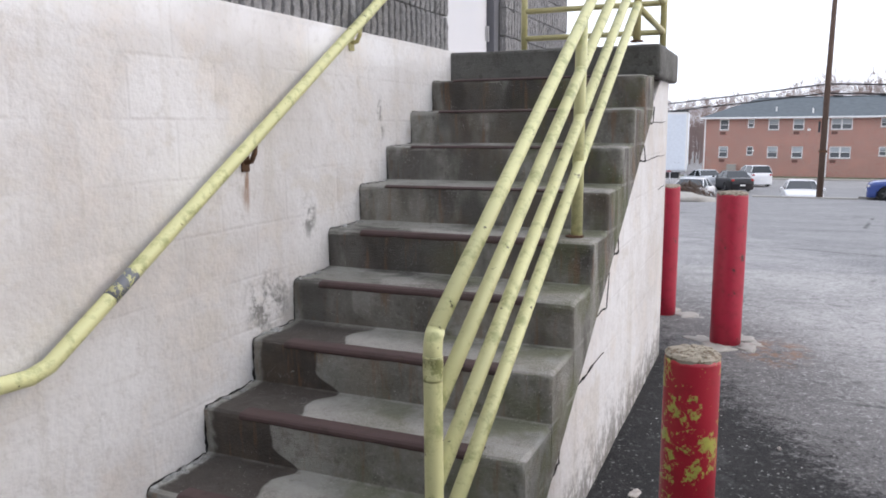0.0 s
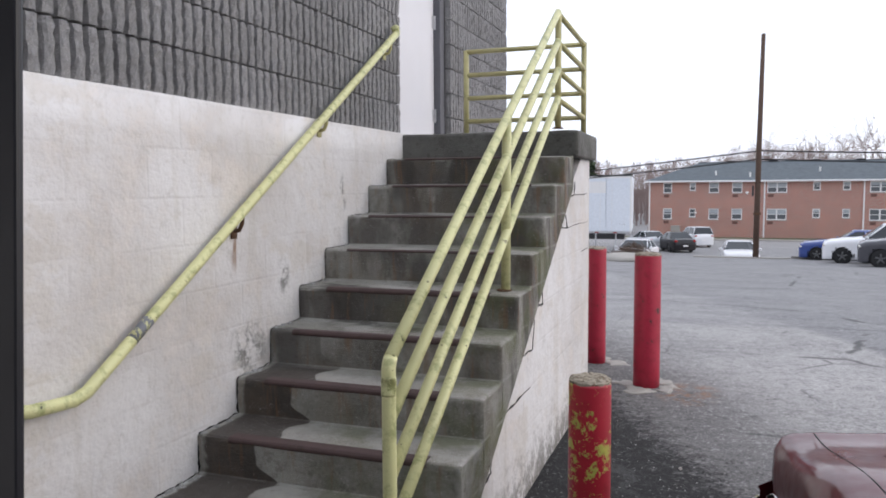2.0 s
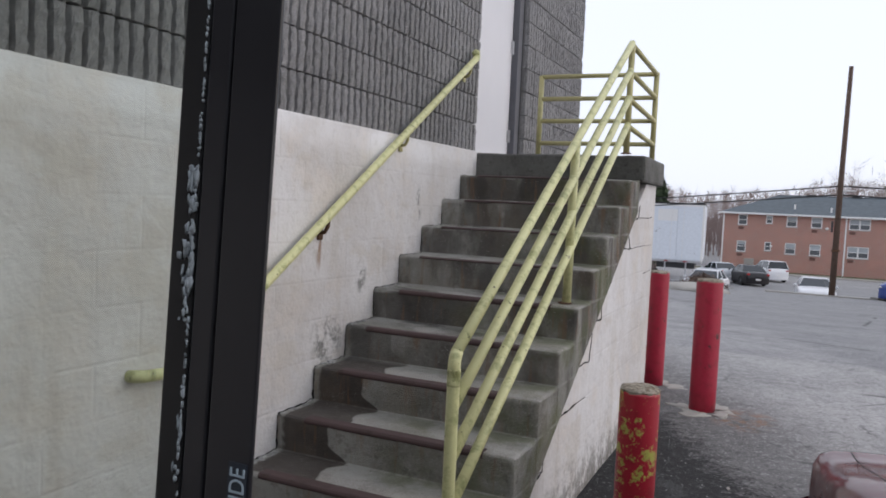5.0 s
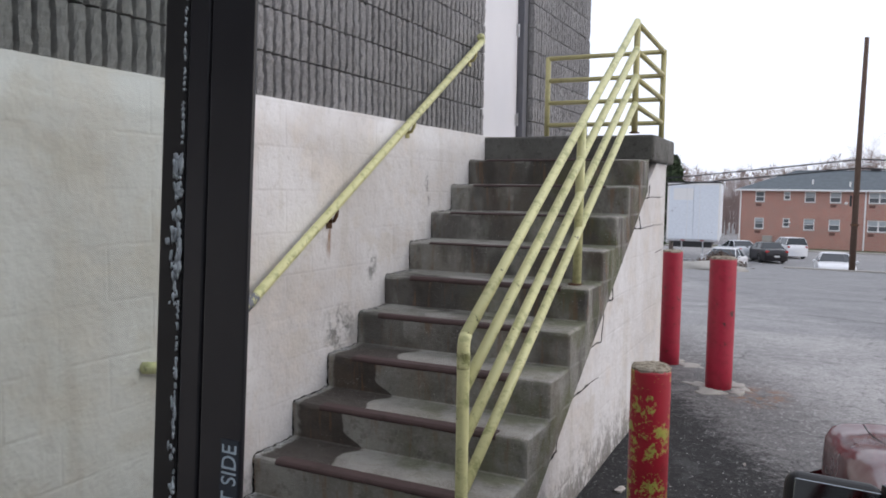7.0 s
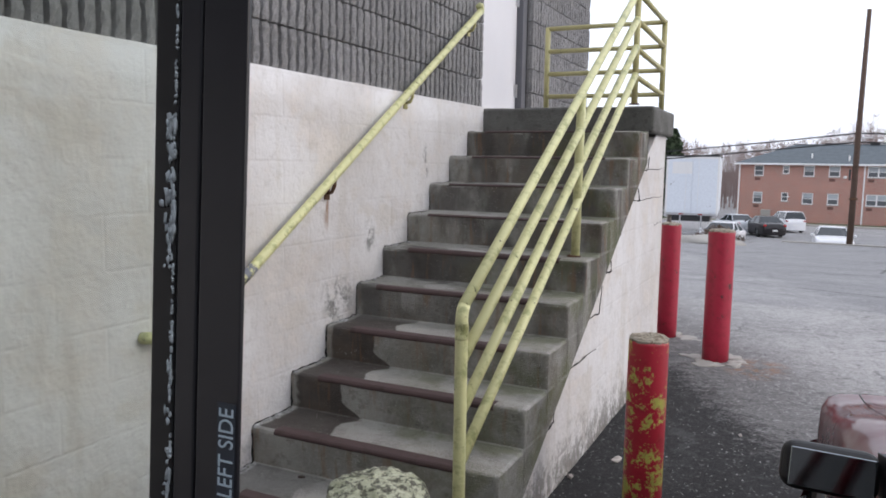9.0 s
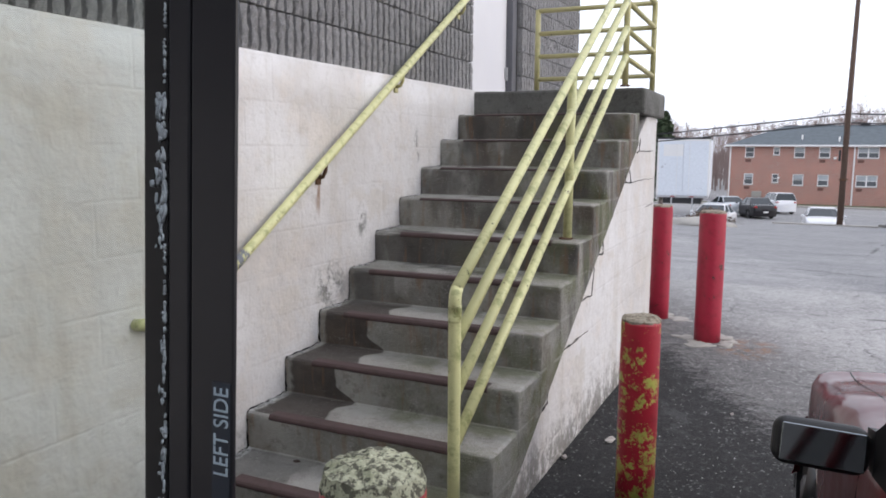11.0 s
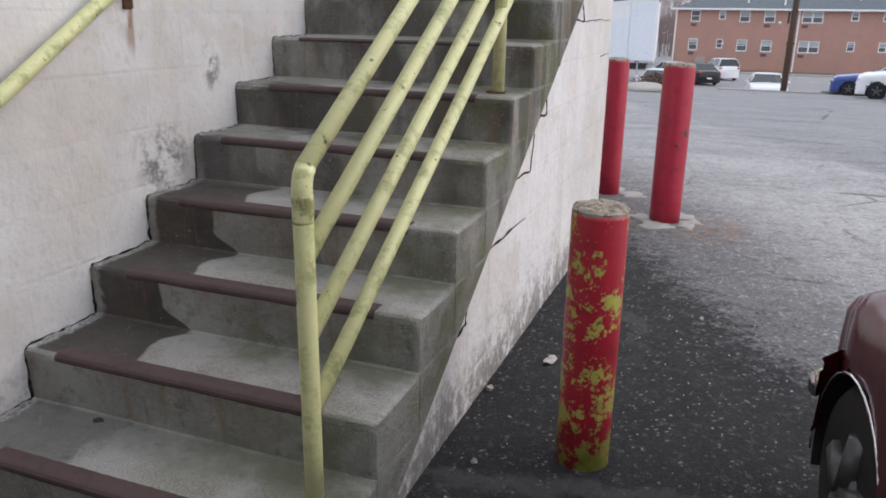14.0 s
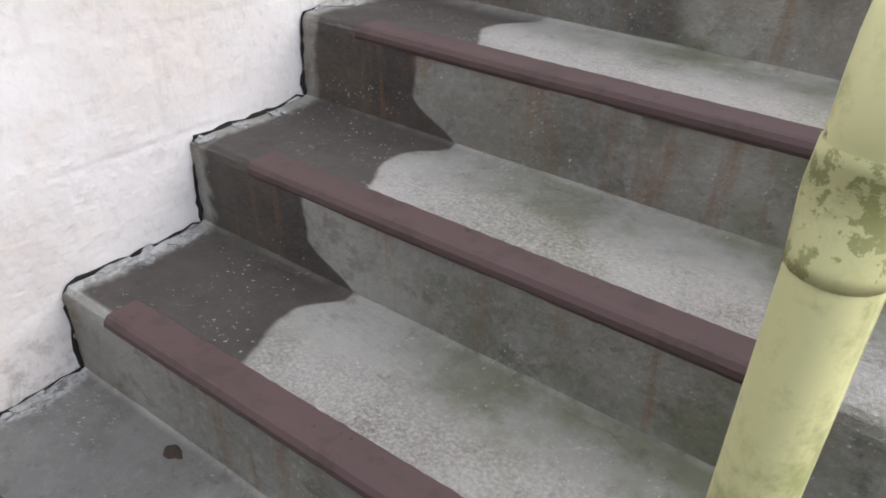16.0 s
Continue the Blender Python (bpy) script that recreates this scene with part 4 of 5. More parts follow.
def wheel(parent, x, y, r, out):
    """Tyre with its rim; out is the side it faces."""
    prof = [(r * 0.62, -0.095), (r * 0.9, -0.10), (r, -0.075), (r, 0.075), (r * 0.9, 0.10), (r * 0.62, 0.095)]
    bm = lathe(prof, 28)
    bmesh.ops.transform(bm, matrix=pose(x, y, r, 0, 90, 0), verts=bm.verts)
    t = part("tyre", bm, M_TYRE, parent, smooth=True)
    bm = lathe([(r * 0.60, -0.02), (r * 0.62, 0.02), (r * 0.55, 0.025), (r * 0.5, -0.01)], 24)
    for k in range(5):
        a = k * 2 * math.pi / 5
        c, s = math.cos(a), math.sin(a)
        tube([(0.02 * c, 0.02 * s, 0.03), (r * 0.55 * c, r * 0.55 * s, 0.015)], 0.035, 6, bm)
    lathe([(0.07, -0.01), (0.07, 0.035), (0.03, 0.045)], 12, bm=bm)
    bmesh.ops.transform(bm, matrix=pose(x + out * 0.07, y, r, 0, 90 * out, 0), verts=bm.verts)
    part("rim", bm, M_RIM, t, smooth=True)


def vehicle(name, label, at, heading, paint, suv=False, fine=False, group=""):
    """A car that looks along its own +y, standing on the ground at its middle."""
    c = thing(name, label, "car", at, group)
    c.rotation_euler = (math.atan((ground_z(at[1] + 1) - ground_z(at[1] - 1)) / 2) * math.cos(radians(heading)), 0, radians(heading))
    n, half = 2.25, 0.87 if not suv else 0.90
    up, roof, wr = (0.13, 1.68, 0.35) if suv else (0.0, 1.42, 0.275 if fine else 0.315)
    deck = [(-n, 0.62 + up), (-n + 0.06, 0.88 + up), (-n + 0.4, 0.96 + up), (-1.4, 0.98 + up), (0.70, 0.955 + up), (1.2, 0.92 + up), (1.95, 0.845 + up), (n - 0.07, 0.76 + up), (n, 0.60 + up)]
    if suv:
        deck[1], deck[2] = (-n + 0.05, 1.05), (-n + 0.3, 1.10)
    wide = [(-n, 0.70), (-n + 0.12, 0.80), (-n + 0.5, 0.865), (1.5, 0.87), (1.9, 0.845), (n - 0.12, 0.775), (n, 0.62)]
    if fine:
        deck[-5:] = [(0.70, 0.895), (1.2, 0.845), (1.95, 0.742), (n - 0.06, 0.664), (n, 0.53)]
        wide[-4:] = [(1.3, 0.862), (1.9, 0.842), (n - 0.08, 0.80), (n, 0.72)]
    step = 0.024 if fine else 0.12
    ys, y = [], -n
    while y < n - 0.001:
        ys.append(y)
        y += step if abs(y) < n - 0.25 else step * 0.5
    ys.append(n)
    axles = (1.50, -1.30) if not fine else (1.79, -1.05)
    ring = wr + (0.045 if not fine else 0.020)
    bm = bmesh.new()
    rows = []
    for y in ys:
        z, w = blend(deck, y), blend(wide, y) * half / 0.87
        sec = [(0, z + 0.035), (0.4 * w, z + 0.032), (0.72 * w, z + 0.014), (0.80 * w, z + 0.008), (0.90 * w, z - 0.008), (0.955 * w, z - 0.035), (0.985 * w, z - 0.08)]
        if fine:
            sec[3:] = [(0.82 * w, z + 0.012), (0.92 * w, z + 0.004), (0.965 * w, z - 0.012), (0.99 * w, z - 0.05)]
        many = 9 if not fine else 24
        lows = [0.16 + 0.05 * suv + k * (z - 0.13 - 0.16 - 0.05 * suv) / many for k in range(many + 1)][::-1]
        for q in lows:
            sec.append((w * (1.0 - 0.09 * max(0, (0.36 - q) / 0.2) ** 2 + 0.004 * math.sin(q * 9)), q))
        rows.append(sec)
    for side in (-1, 1):
        grid = [[bm.verts.new((side * x, y, z)) for x, z in sec] for y, sec in zip(ys, rows)]
        for a, b in zip(grid, grid[1:]):
            for k in range(len(a) - 1):
                quad = (a[k], b[k], b[k + 1], a[k + 1])
                mid = sum((v.co for v in quad), Vector()) / 4
                if k > 5 and any((mid.y - ax) ** 2 + (mid.z - wr) ** 2 < ring * ring for ax in axles):
                    continue
                bm.faces.new(quad if side > 0 else quad[::-1])
        for g in (grid[0], grid[-1]):
            foot = [bm.verts.new((0, v.co.y, v.co.z)) for v in g]
            for k in range(len(g) - 1):
                bm.faces.new((g[k], g[k + 1], foot[k + 1], foot[k]))
    bmesh.ops.remove_doubles(bm, verts=bm.verts, dist=0.0005)
    bmesh.ops.recalc_face_normals(bm, faces=bm.faces[:])
    body = part("body", bm, paint, c, smooth=True)
    part("underbody", box(-half + 0.22, half - 0.22, -n + 0.15, n - 0.15, 0.18, 0.62, 0.02), M_BLACKPLASTIC, c)
    for ax in axles:
        for side in (-1, 1):
            w = blend(wide, ax) * half / 0.87
            arc = [(side * (w + 0.004), ax + ring * math.cos(a), wr + ring * math.sin(a)) for a in [math.pi * (k / 18 * 1.1 - 0.05) for k in range(19)]]
            part("arch_lip", tube(arc, 0.011 if not fine else 0.0035, 6), paint if not fine else M_CHROME, body, smooth=True)
            well = bmesh.new()
            prev = None
            for k in range(15):
                a = math.pi * (k / 14 * 1.2 - 0.1)
                now = [well.verts.new((side * q, ax + ring * math.cos(a), wr + ring * math.sin(a))) for q in (w - 0.002, w - 0.28)]
                if prev:
                    well.faces.new((prev[0], now[0], now[1], prev[1]))
                prev = now
            part("wheel_well", well, M_BLACKPLASTIC, body)
            wheel(c, side * (w - 0.115), ax, wr, side)
    # cabin: glass, pillars and roof
    z0 = 0.93 + up
    y_f0, y_f1, y_r1, y_r0 = (0.85, 0.05, -1.95, -2.12) if suv else (0.82, 0.02, -1.00, -1.62)
    w0, w1 = half * 0.93, half * 0.70
    bot = [(-w0, y_r0), (-w0, y_f0 - 0.15), (-w0 * 0.55, y_f0), (w0 * 0.55, y_f0), (w0, y_f0 - 0.15), (w0, y_r0)]
    tops = [(-w1, y_r1), (-w1, y_f1 - 0.06), (-w1 * 0.55, y_f1), (w1 * 0.55, y_f1), (w1, y_f1 - 0.06), (w1, y_r1)]
    bm = bmesh.new()
    a = [bm.verts.new((x, y, z0)) for x, y in bot]
    b = [bm.verts.new((x, y, roof - 0.05)) for x, y in tops]
    for k in range(6):
        bm.faces.new((a[k], a[(k + 1) % 6], b[(k + 1) % 6], b[k]))
    bmesh.ops.recalc_face_normals(bm, faces=bm.faces[:])
    part("cabin_glass", bm, M_CARGLASS, c, "dark tinted glass")
    bm = bmesh.new()
    a = [bm.verts.new((x * 1.02, y + (0.02 if k in (1, 2, 3, 4) else -0.02), roof - 0.065)) for k, (x, y) in enumerate(tops)]
    b = [bm.verts.new((x * 0.9, y * 0.95, roof - 0.012)) for x, y in tops]
    d = [bm.verts.new((x * 0.5, y * 0.8 - 0.05, roof)) for x, y in tops]
    for p, q in ((a, b), (b, d)):
        for k in range(6):
            bm.faces.new((p[k], p[(k + 1) % 6], q[(k + 1) % 6], q[k]))
    bm.faces.new(d)
    bmesh.ops.recalc_face_normals(bm, faces=bm.faces[:])
    part("roof", bm, paint, c, smooth=True)
    mid = (y_f0 + y_r0) / 2 - 0.05
    for s in (-1, 1):
        for p, q in (((s * w0 * 0.97, y_f0 - 0.17), (s * w1 * 0.98, y_f1 - 0.06)), ((s * w0, mid), (s * w1 * 1.01, mid)), ((s * w0, y_r0 + 0.02), (s * w1, y_r1 + 0.02))):
            part("pillar", tube([(p[0], p[1], z0 - 0.02), (q[0], q[1], roof - 0.06)], 0.030, 8), paint, c, smooth=True)
        part("headlight", rock((s * (0.60 if not fine else 0.50), n - (0.10 if not fine else 0.07), (0.66 if not fine else 0.565) + up), 0.17 if not fine else 0.15, 0.09, 0.065, 2, 3, 0.35 if not fine else 0.05), M_LENS, c, smooth=True)
        part("tail_light", rock((s * 0.66, -n + 0.07, 0.80 + up), 0.13, 0.06, 0.085, 5, 3), M_TAIL, c, smooth=True)
        if not fine:
            part("mirror", rock((s * (half + 0.10), 0.62, 1.0 + up), 0.09, 0.05, 0.06, 4, 2), paint, c, smooth=True)
    part("grille", box(-0.36, 0.36, n - 0.03, n + 0.012, (0.52 if not fine else 0.50) + up, (0.66 if not fine else 0.60) + up, 0.012), M_BLACKPLASTIC, c)
    for s in (1, -1):
        part("number_plate", box(-0.17, 0.17, s * (n + 0.012) - 0.01, s * (n + 0.012) + 0.01, 0.42 + up, 0.52 + up, 0.004), M_TRIM, c)
    return c, body


def red_car():
    c, body = vehicle("car", "maroon saloon car with chrome-edged bumper, parked beside the stair", (3.385, 1.183, 0), 7.0, M_MAROON, fine=True)
    n = 2.25
    # hood seam, bumper and lamp at the corner by the stair, door mirror
    for s in (-1, 1):
        part("hood_seam", tube([(s * (0.70 + 0.03 * smoothstep(2.2, 1.3, y)), y, blend([(0.70, 0.895), (1.2, 0.845), (1.95, 0.742), (2.19, 0.664)], y) + 0.0085) for y in [2.16 - 0.1 * k for k in range(15)]], 0.0030, 6), M_GAP, body)
        part("door_seam", tube([(s * 0.858, 0.95, 0.28), (s * 0.863, 0.95, 0.6), (s * 0.858, 0.92, 0.80)], 0.004, 5), M_GAP, body)
        part("side_moulding", tube([(s * 0.868, -1.0 + 0.2 * k, 0.56) for k in range(10)], 0.012, 6), M_BLACKPLASTIC, c)
    arc = []
    for k in range(25):
        f = -1 + 2 * k / 24
        x = f * 0.868
        arc.append((x, n + 0.05 - 0.21 * abs(f) ** 5.0 - 0.05 * f * f))
    bm = bmesh.new()
    prof = [(0.0, 0.30), (0.012, 0.32), (0.016, 0.41), (0.012, 0.505), (0.0, 0.52)]
    grid = []
    for k, (x, y) in enumerate(arc):
        p, q = arc[max(k - 1, 0)], arc[min(k + 1, 24)]
        nx, ny = -(p[1] - q[1]) * -1, (p[0] - q[0]) * -1
        m = math.hypot(nx, ny)
        grid.append([bm.verts.new((x - nx / m * -o * -1, y + ny / m * o, z)) for o, z in prof])
    for a, b in zip(grid, grid[1:]):
        for k in range(4):
            bm.faces.new((a[k], a[k + 1], b[k + 1], b[k]))
    bumper = part("bumper", bm, M_MAROON, c, smooth=True)
    bm, grid = bmesh.new(), []
    for k, (x, y) in enumerate(arc):
        p, q = arc[max(k - 1, 0)], arc[min(k + 1, 24)]
        m = math.hypot(q[0] - p[0], q[1] - p[1])
        ox, oy = -(q[1] - p[1]) / m, (q[0] - p[0]) / m
        grid.append([bm.verts.new((x + ox * o, y + oy * o, z)) for o, z in ((0.0, 0.405), (0.014, 0.408), (0.022, 0.418), (0.024, 0.443), (0.021, 0.468), (0.013, 0.478), (0.0, 0.480))])
    for a, b in zip(grid, grid[1:]):
        for k in range(6):
            bm.faces.new((a[k], a[k + 1], b[k + 1], b[k]))
    bm.faces.new(grid[0]), bm.faces.new(grid[-1][::-1])
    bmesh.ops.recalc_face_normals(bm, faces=bm.faces[:])
    part("bumper_trim", bm, M_CHROME, bumper, "slim chrome bumper strip", smooth=True)
    for s in (-1, 1):
        mx = s * 1.005
        tilt = pose(mx, 0.60, 0.949, -12, -4 * s, 0)
        bm = box(-0.093, 0.093, -0.034, 0.034, -0.050, 0.050, 0.030, seg=6)
        bmesh.ops.transform(bm, matrix=tilt, verts=bm.verts)
        m = part("door_mirror", bm, M_RUBBER, c, "black plastic door mirror")
        bm = box(-0.079, 0.079, -0.0375, -0.0342, -0.039, 0.039, 0.0015)
        bmesh.ops.transform(bm, matrix=tilt, verts=bm.verts)
        part("mirror_glass", bm, M_MIRROR, m)
        sail = bmesh.new()
        near, wide_y = s * 0.80, ((0.44, 0.86), (0.80, 0.86), (0.70, 0.96), (0.50, 1.10))
        rings = [[sail.verts.new((x, y, z)) for y, z in wide_y] for x in (near, s * 0.86)]
        tip = [sail.verts.new((s * 0.91, y, z)) for y, z in ((0.57, 0.905), (0.64, 0.905), (0.64, 0.985), (0.57, 1.0))]
        for p, q in ((rings[0], rings[1]), (rings[1], tip)):
            for k in range(4):
                sail.faces.new((p[k], p[(k + 1) % 4], q[(k + 1) % 4], q[k]))
        sail.faces.new(tip)
        bmesh.ops.recalc_face_normals(sail, faces=sail.faces[:])
        part("mirror_foot", sail, M_RUBBER, m)


red_car()
W_CAR, K_CAR = car_paint("white_car_paint", (0.72, 0.72, 0.74), 0.05), car_paint("black_car_paint", (0.010, 0.008, 0.010), 0.03)
B_CAR, S_CAR = car_paint("blue_car_paint", (0.04, 0.07, 0.24), 0.05), car_paint("silver_car_paint", (0.50, 0.52, 0.55), 0.05)
G_CAR, R_CAR = car_paint("charcoal_car_paint", (0.06, 0.06, 0.07), 0.05), car_paint("brick_red_car_paint", (0.22, 0.03, 0.03), 0.05)


def park(label, x, y, heading, paint, suv=False, dz=0.0):
    vehicle("car", label, (x, y, ground_z(y) + dz), heading, paint, suv, group="cars parked across the lot")


park("white saloon parked nose-on by the utility pole", 3.22, 43.6, 183, W_CAR)
park("black saloon parked tail-on beside a white car", -0.9, 58, 24, K_CAR)
park("white pickup-sized car parked beyond the black saloon", 0.25, 67, 22, W_CAR, True)
park("white saloon parked beside the trailer", -2.16, 43.5, 172, W_CAR)
park("bright blue saloon parked side-on in the row", 8.0, 39.5, 84, B_CAR)
park("white estate car parked side-on in the row", 8.55, 35.6, 82, W_CAR, True)
park("charcoal estate car parked side-on in the row", 9.35, 32.2, 81, G_CAR, True)
park("silver saloon parked in the back row", 9.9, 46.0, 82, S_CAR)
park("dark red estate car parked in the back row", 9.7, 51.5, 80, R_CAR, True)
park("silver saloon parked behind the trailer", -3.0, 60, 30, S_CAR)


def trailer():
    y, x0, x1 = 47.0, -5.80, -2.82
    g = ground_z(48)
    t = thing("box_trailer", "white box trailer, its rear doors shut, streaked with grime", "trailer", ((x0 + x1) / 2, y, g))
    t.rotation_euler = (0, 0, radians(5))
    w = (x1 - x0) / 2
    z0, z1 = -1.22 - g, 2.24 - g
    part("box", box(-w, w, 0.06, 9.0, z0, z1, 0.02), M_TRAILER, t)
    for s in (-1, 1):
        d = part("rear_door", box(min(s * 0.012, s * (w - 0.09)), max(s * 0.012, s * (w - 0.09)), 0.0, 0.055, z0 + 0.14, z1 - 0.12, 0.008), M_TRAILER, t)
        part("locking_bar", tube([(s * 0.35, -0.03, z0 + 0.12), (s * 0.35, -0.03, z1 - 0.12)], 0.010, 8), M_TRIM, d)
        part("corner_post", box(s * w - 0.05 - s * 0.04, s * w + 0.05 - s * 0.04, -0.01, 0.058, z0, z1, 0.006), M_TRIM, t)
        part("marker_light", box(s * 0.55 - 0.12, s * 0.55 + 0.12, -0.02, -0.011, z0 + 0.03, z0 + 0.09, 0.004), M_TAIL, t)
        for yy in (1.2, 2.4):
            wheel(t, s * (w - 0.22), yy, 0.5, s)
    part("sill", box(-w + 0.02, w - 0.02, -0.01, 0.058, z0, z0 + 0.12, 0.006), M_STEEL, t)
    part("header", box(-w + 0.02, w - 0.02, -0.01, 0.058, z1 - 0.11, z1, 0.006), M_TRIM, t)
    part("roof_edge", box(-w, w, -0.01, 9.0, z1 + 0.001, z1 + 0.10, 0.01), M_WIRE, t)
    part("door_notice", box(-1.15, -0.02, -0.006, -0.001, z1 - 1.0, z1 - 0.3), M_TRIM, t, "plain white notice panel")
    part("chassis", box(-w + 0.4, w - 0.4, 0.1, 8.8, z0 - 0.35, z0 - 0.005, 0.02), M_BLACKPLASTIC, t)
    part("rear_guard", box(-w + 0.3, w - 0.3, 0.02, 0.10, 0.45, 0.57, 0.01), M_STEEL, t)
    for s in (-0.6, 0.6):
        part("guard_strut", box(s - 0.04, s + 0.04, 0.03, 0.09, 0.57, z0 + 0.001, 0.004), M_STEEL, t)


trailer()


# ---- apartment building across the lot ----
def apartments():
    Y, BASE, EAVE, K = 86.0, ground_z(86) - 0.05, 2.20, 1.147
    x0, x1, deep = -5.1, 62.0, 11.0
    b = thing("apartment_building", "two-storey red brick apartment building with a slate roof and white windows", "building", (0, Y, BASE))
    cols = []
    for base in (0.0, 27.0):
        for x, w in ((-2.43, 0.80), (-0.18, 0.56), (1.69, 0.88), (3.70, 0.90), (7.07, 1.66), (10.30, 0.62), (12.68, 0.62), (15.3, 1.66), (18.6, 0.9), (20.6, 0.88)):
            cols.append((2.09 + (x - 2.09) * K + base, w * K))
    ups, lows = (0.90 - BASE, 2.00 - BASE), (-1.93 - BASE, -0.76 - BASE)
    holes = []
    for x, w in cols:
        for lo, hi in (ups, lows):
            inset = 0.12 if w < 0.8 else 0.0
            holes.append((x - w / 2, x + w / 2, lo + inset * 2, hi))
    xs = sorted({x0, x1, *[h[0] for h in holes], *[h[1] for h in holes]})
    zs = sorted({-1.0, EAVE - BASE, *[h[2] for h in holes], *[h[3] for h in holes]})
    bm = bmesh.new()
    vert = {}

    def v(x, y, z):
        key = (round(x, 4), round(y, 4), round(z, 4))
        if key not in vert:
            vert[key] = bm.verts.new((x, y, z))
        return vert[key]

    for a, c in zip(xs, xs[1:]):
        for lo, hi in zip(zs, zs[1:]):
            mx, mz = (a + c) / 2, (lo + hi) / 2
            if any(h[0] < mx < h[1] and h[2] < mz < h[3] for h in holes):
                continue
            bm.faces.new((v(a, 0, lo), v(c, 0, lo), v(c, 0, hi), v(a, 0, hi)))
    for a, c, lo, hi in holes:
        for p, q in (((a, lo), (a, hi)), ((a, hi), (c, hi)), ((c, hi), (c, lo)), ((c, lo), (a, lo))):
            bm.faces.new([bm.verts.new((p[0], 0, p[1])), bm.verts.new((p[0], 0.22, p[1])), bm.verts.new((q[0], 0.22, q[1])), bm.verts.new((q[0], 0, q[1]))])
    top = EAVE - BASE
    for p, q in (((x0, 0), (x0, deep)), ((x0, deep), (x1, deep)), ((x1, deep), (x1, 0))):
        bm.faces.new([bm.verts.new((p[0], p[1], -1)), bm.verts.new((q[0], q[1], -1)), bm.verts.new((q[0], q[1], top)), bm.verts.new((p[0], p[1], top))])
    part("wall", bm, M_BRICK, b)
    for a, c, lo, hi in holes:
        w = part("window", box(a + 0.05, c - 0.05, 0.13, 0.15, lo + 0.05, hi - 0.05), M_PANEDARK, b)
        bm = box(a + 0.001, a + 0.09, 0.04, 0.12, lo, hi)
        box(c - 0.09, c - 0.001, 0.04, 0.12, lo, hi, bm=bm)
        box(a + 0.091, c - 0.091, 0.04, 0.12, hi - 0.09, hi - 0.001, bm=bm)
        box(a + 0.091, c - 0.091, 0.04, 0.12, lo + 0.001, lo + 0.09, bm=bm)
        box(a + 0.091, c - 0.091, 0.05, 0.12, (lo + hi) / 2 - 0.03, (lo + hi) / 2 + 0.03, bm=bm)
        if c - a > 1.4:
            box((a + c) / 2 - 0.07, (a + c) / 2 + 0.07, 0.045, 0.119, lo + 0.091, hi - 0.091, bm=bm)
        part("frame", bm, M_TRIM, w)
        part("sill", box(a - 0.06, c + 0.06, -0.05, 0.039, lo - 0.08, lo - 0.001), M_KERB, w)
        # pale panel over the upper sash: the pane's reflection put into the colour
        if (int(a * 10) + int(lo)) % 5 < 4:
            glare = (hi - lo) * (0.36 + 0.06 * (int(a * 7) % 3))
            part("glare", box(a + 0.10, c - 0.10, 0.121, 0.129, hi - glare, hi - 0.09), M_SASH_GLARE, w)
        if c - a > 0.85 and int(a * 3) % 2 == 0:
            part("vent_grille", box(a + 0.08, a + 0.62, -0.03, -0.001, lo - 0.46, lo - 0.16, 0.01), M_GRILLE, b)
    # roof: front and back slopes with hipped ends
    r0, r1, rise, over = x0 + 5.0, x1 - 5.0, 2.05, 0.45
    bm = bmesh.new()
    lo4 = [bm.verts.new(p) for p in ((x0 - over, -over, top - 0.02), (x1 + over, -over, top - 0.02), (x1 + over, deep + over, top - 0.02), (x0 - over, deep + over, top - 0.02))]
    rid = [bm.verts.new((r0, deep / 2, top + rise)), bm.verts.new((r1, deep / 2, top + rise))]
    for f in ((lo4[0], lo4[1], rid[1], rid[0]), (lo4[1], lo4[2], rid[1]), (lo4[2], lo4[3], rid[0], rid[1]), (lo4[3], lo4[0], rid[0])):
        bm.faces.new(f)
    bm.faces.new(lo4[::-1])
    roof = part("roof", bm, M_ROOF, b, "dark slate-grey shingles")
    part("ridge_cap", tube([(r0, deep / 2, top + rise), (r1, deep / 2, top + rise)], 0.10, 6), M_ROOF, roof)
    for k in range(12):
        part("ridge_vent", box(r0 + 3 + 4.3 * k, r0 + 3.9 + 4.3 * k, deep / 2 - 0.2, deep / 2 + 0.2, top + rise + 0.02, top + rise + 0.20), M_BLACKPLASTIC, roof)
    for k, (x, f) in enumerate(((1.8, 0.30), (5.2, 0.2), (12.0, 0.45), (24, 0.4), (30, 0.3))):
        part("vent_pipe", tube([(x, -over + (deep / 2 + over) * f, top + rise * f - 0.1), (x, -over + (deep / 2 + over) * f, top + rise * f + 0.45)], 0.08, 8), M_TRIM, roof)
    part("gutter", box(x0 - over, x1 + over, -over - 0.10, -over - 0.001, top - 0.16, top + 0.02, 0.02), M_TRIM, b)
    part("soffit", box(x0 - over, x1 + over, -over, -0.003, top - 0.06, top - 0.03), M_TRIM, b)
    for x in (x0 + 0.12, 2.09 + (6.02 - 2.09) * K, 2.09 + (14.03 - 2.09) * K, 27.5, 37.0):
        part("downspout", box(x - 0.07, x + 0.07, -0.12, -0.002, 0.0, top - 0.17, 0.02), M_TRIM, b)
    part("meter_box", box(-2.7, -1.75, -0.35, -0.003, 0.35, 1.35, 0.02), M_KERB, b)
    part("wall_lamp", rock((-0.2, -0.08, 2.75), 0.12, 0.1, 0.12, 2, 2), M_TRIM, b)
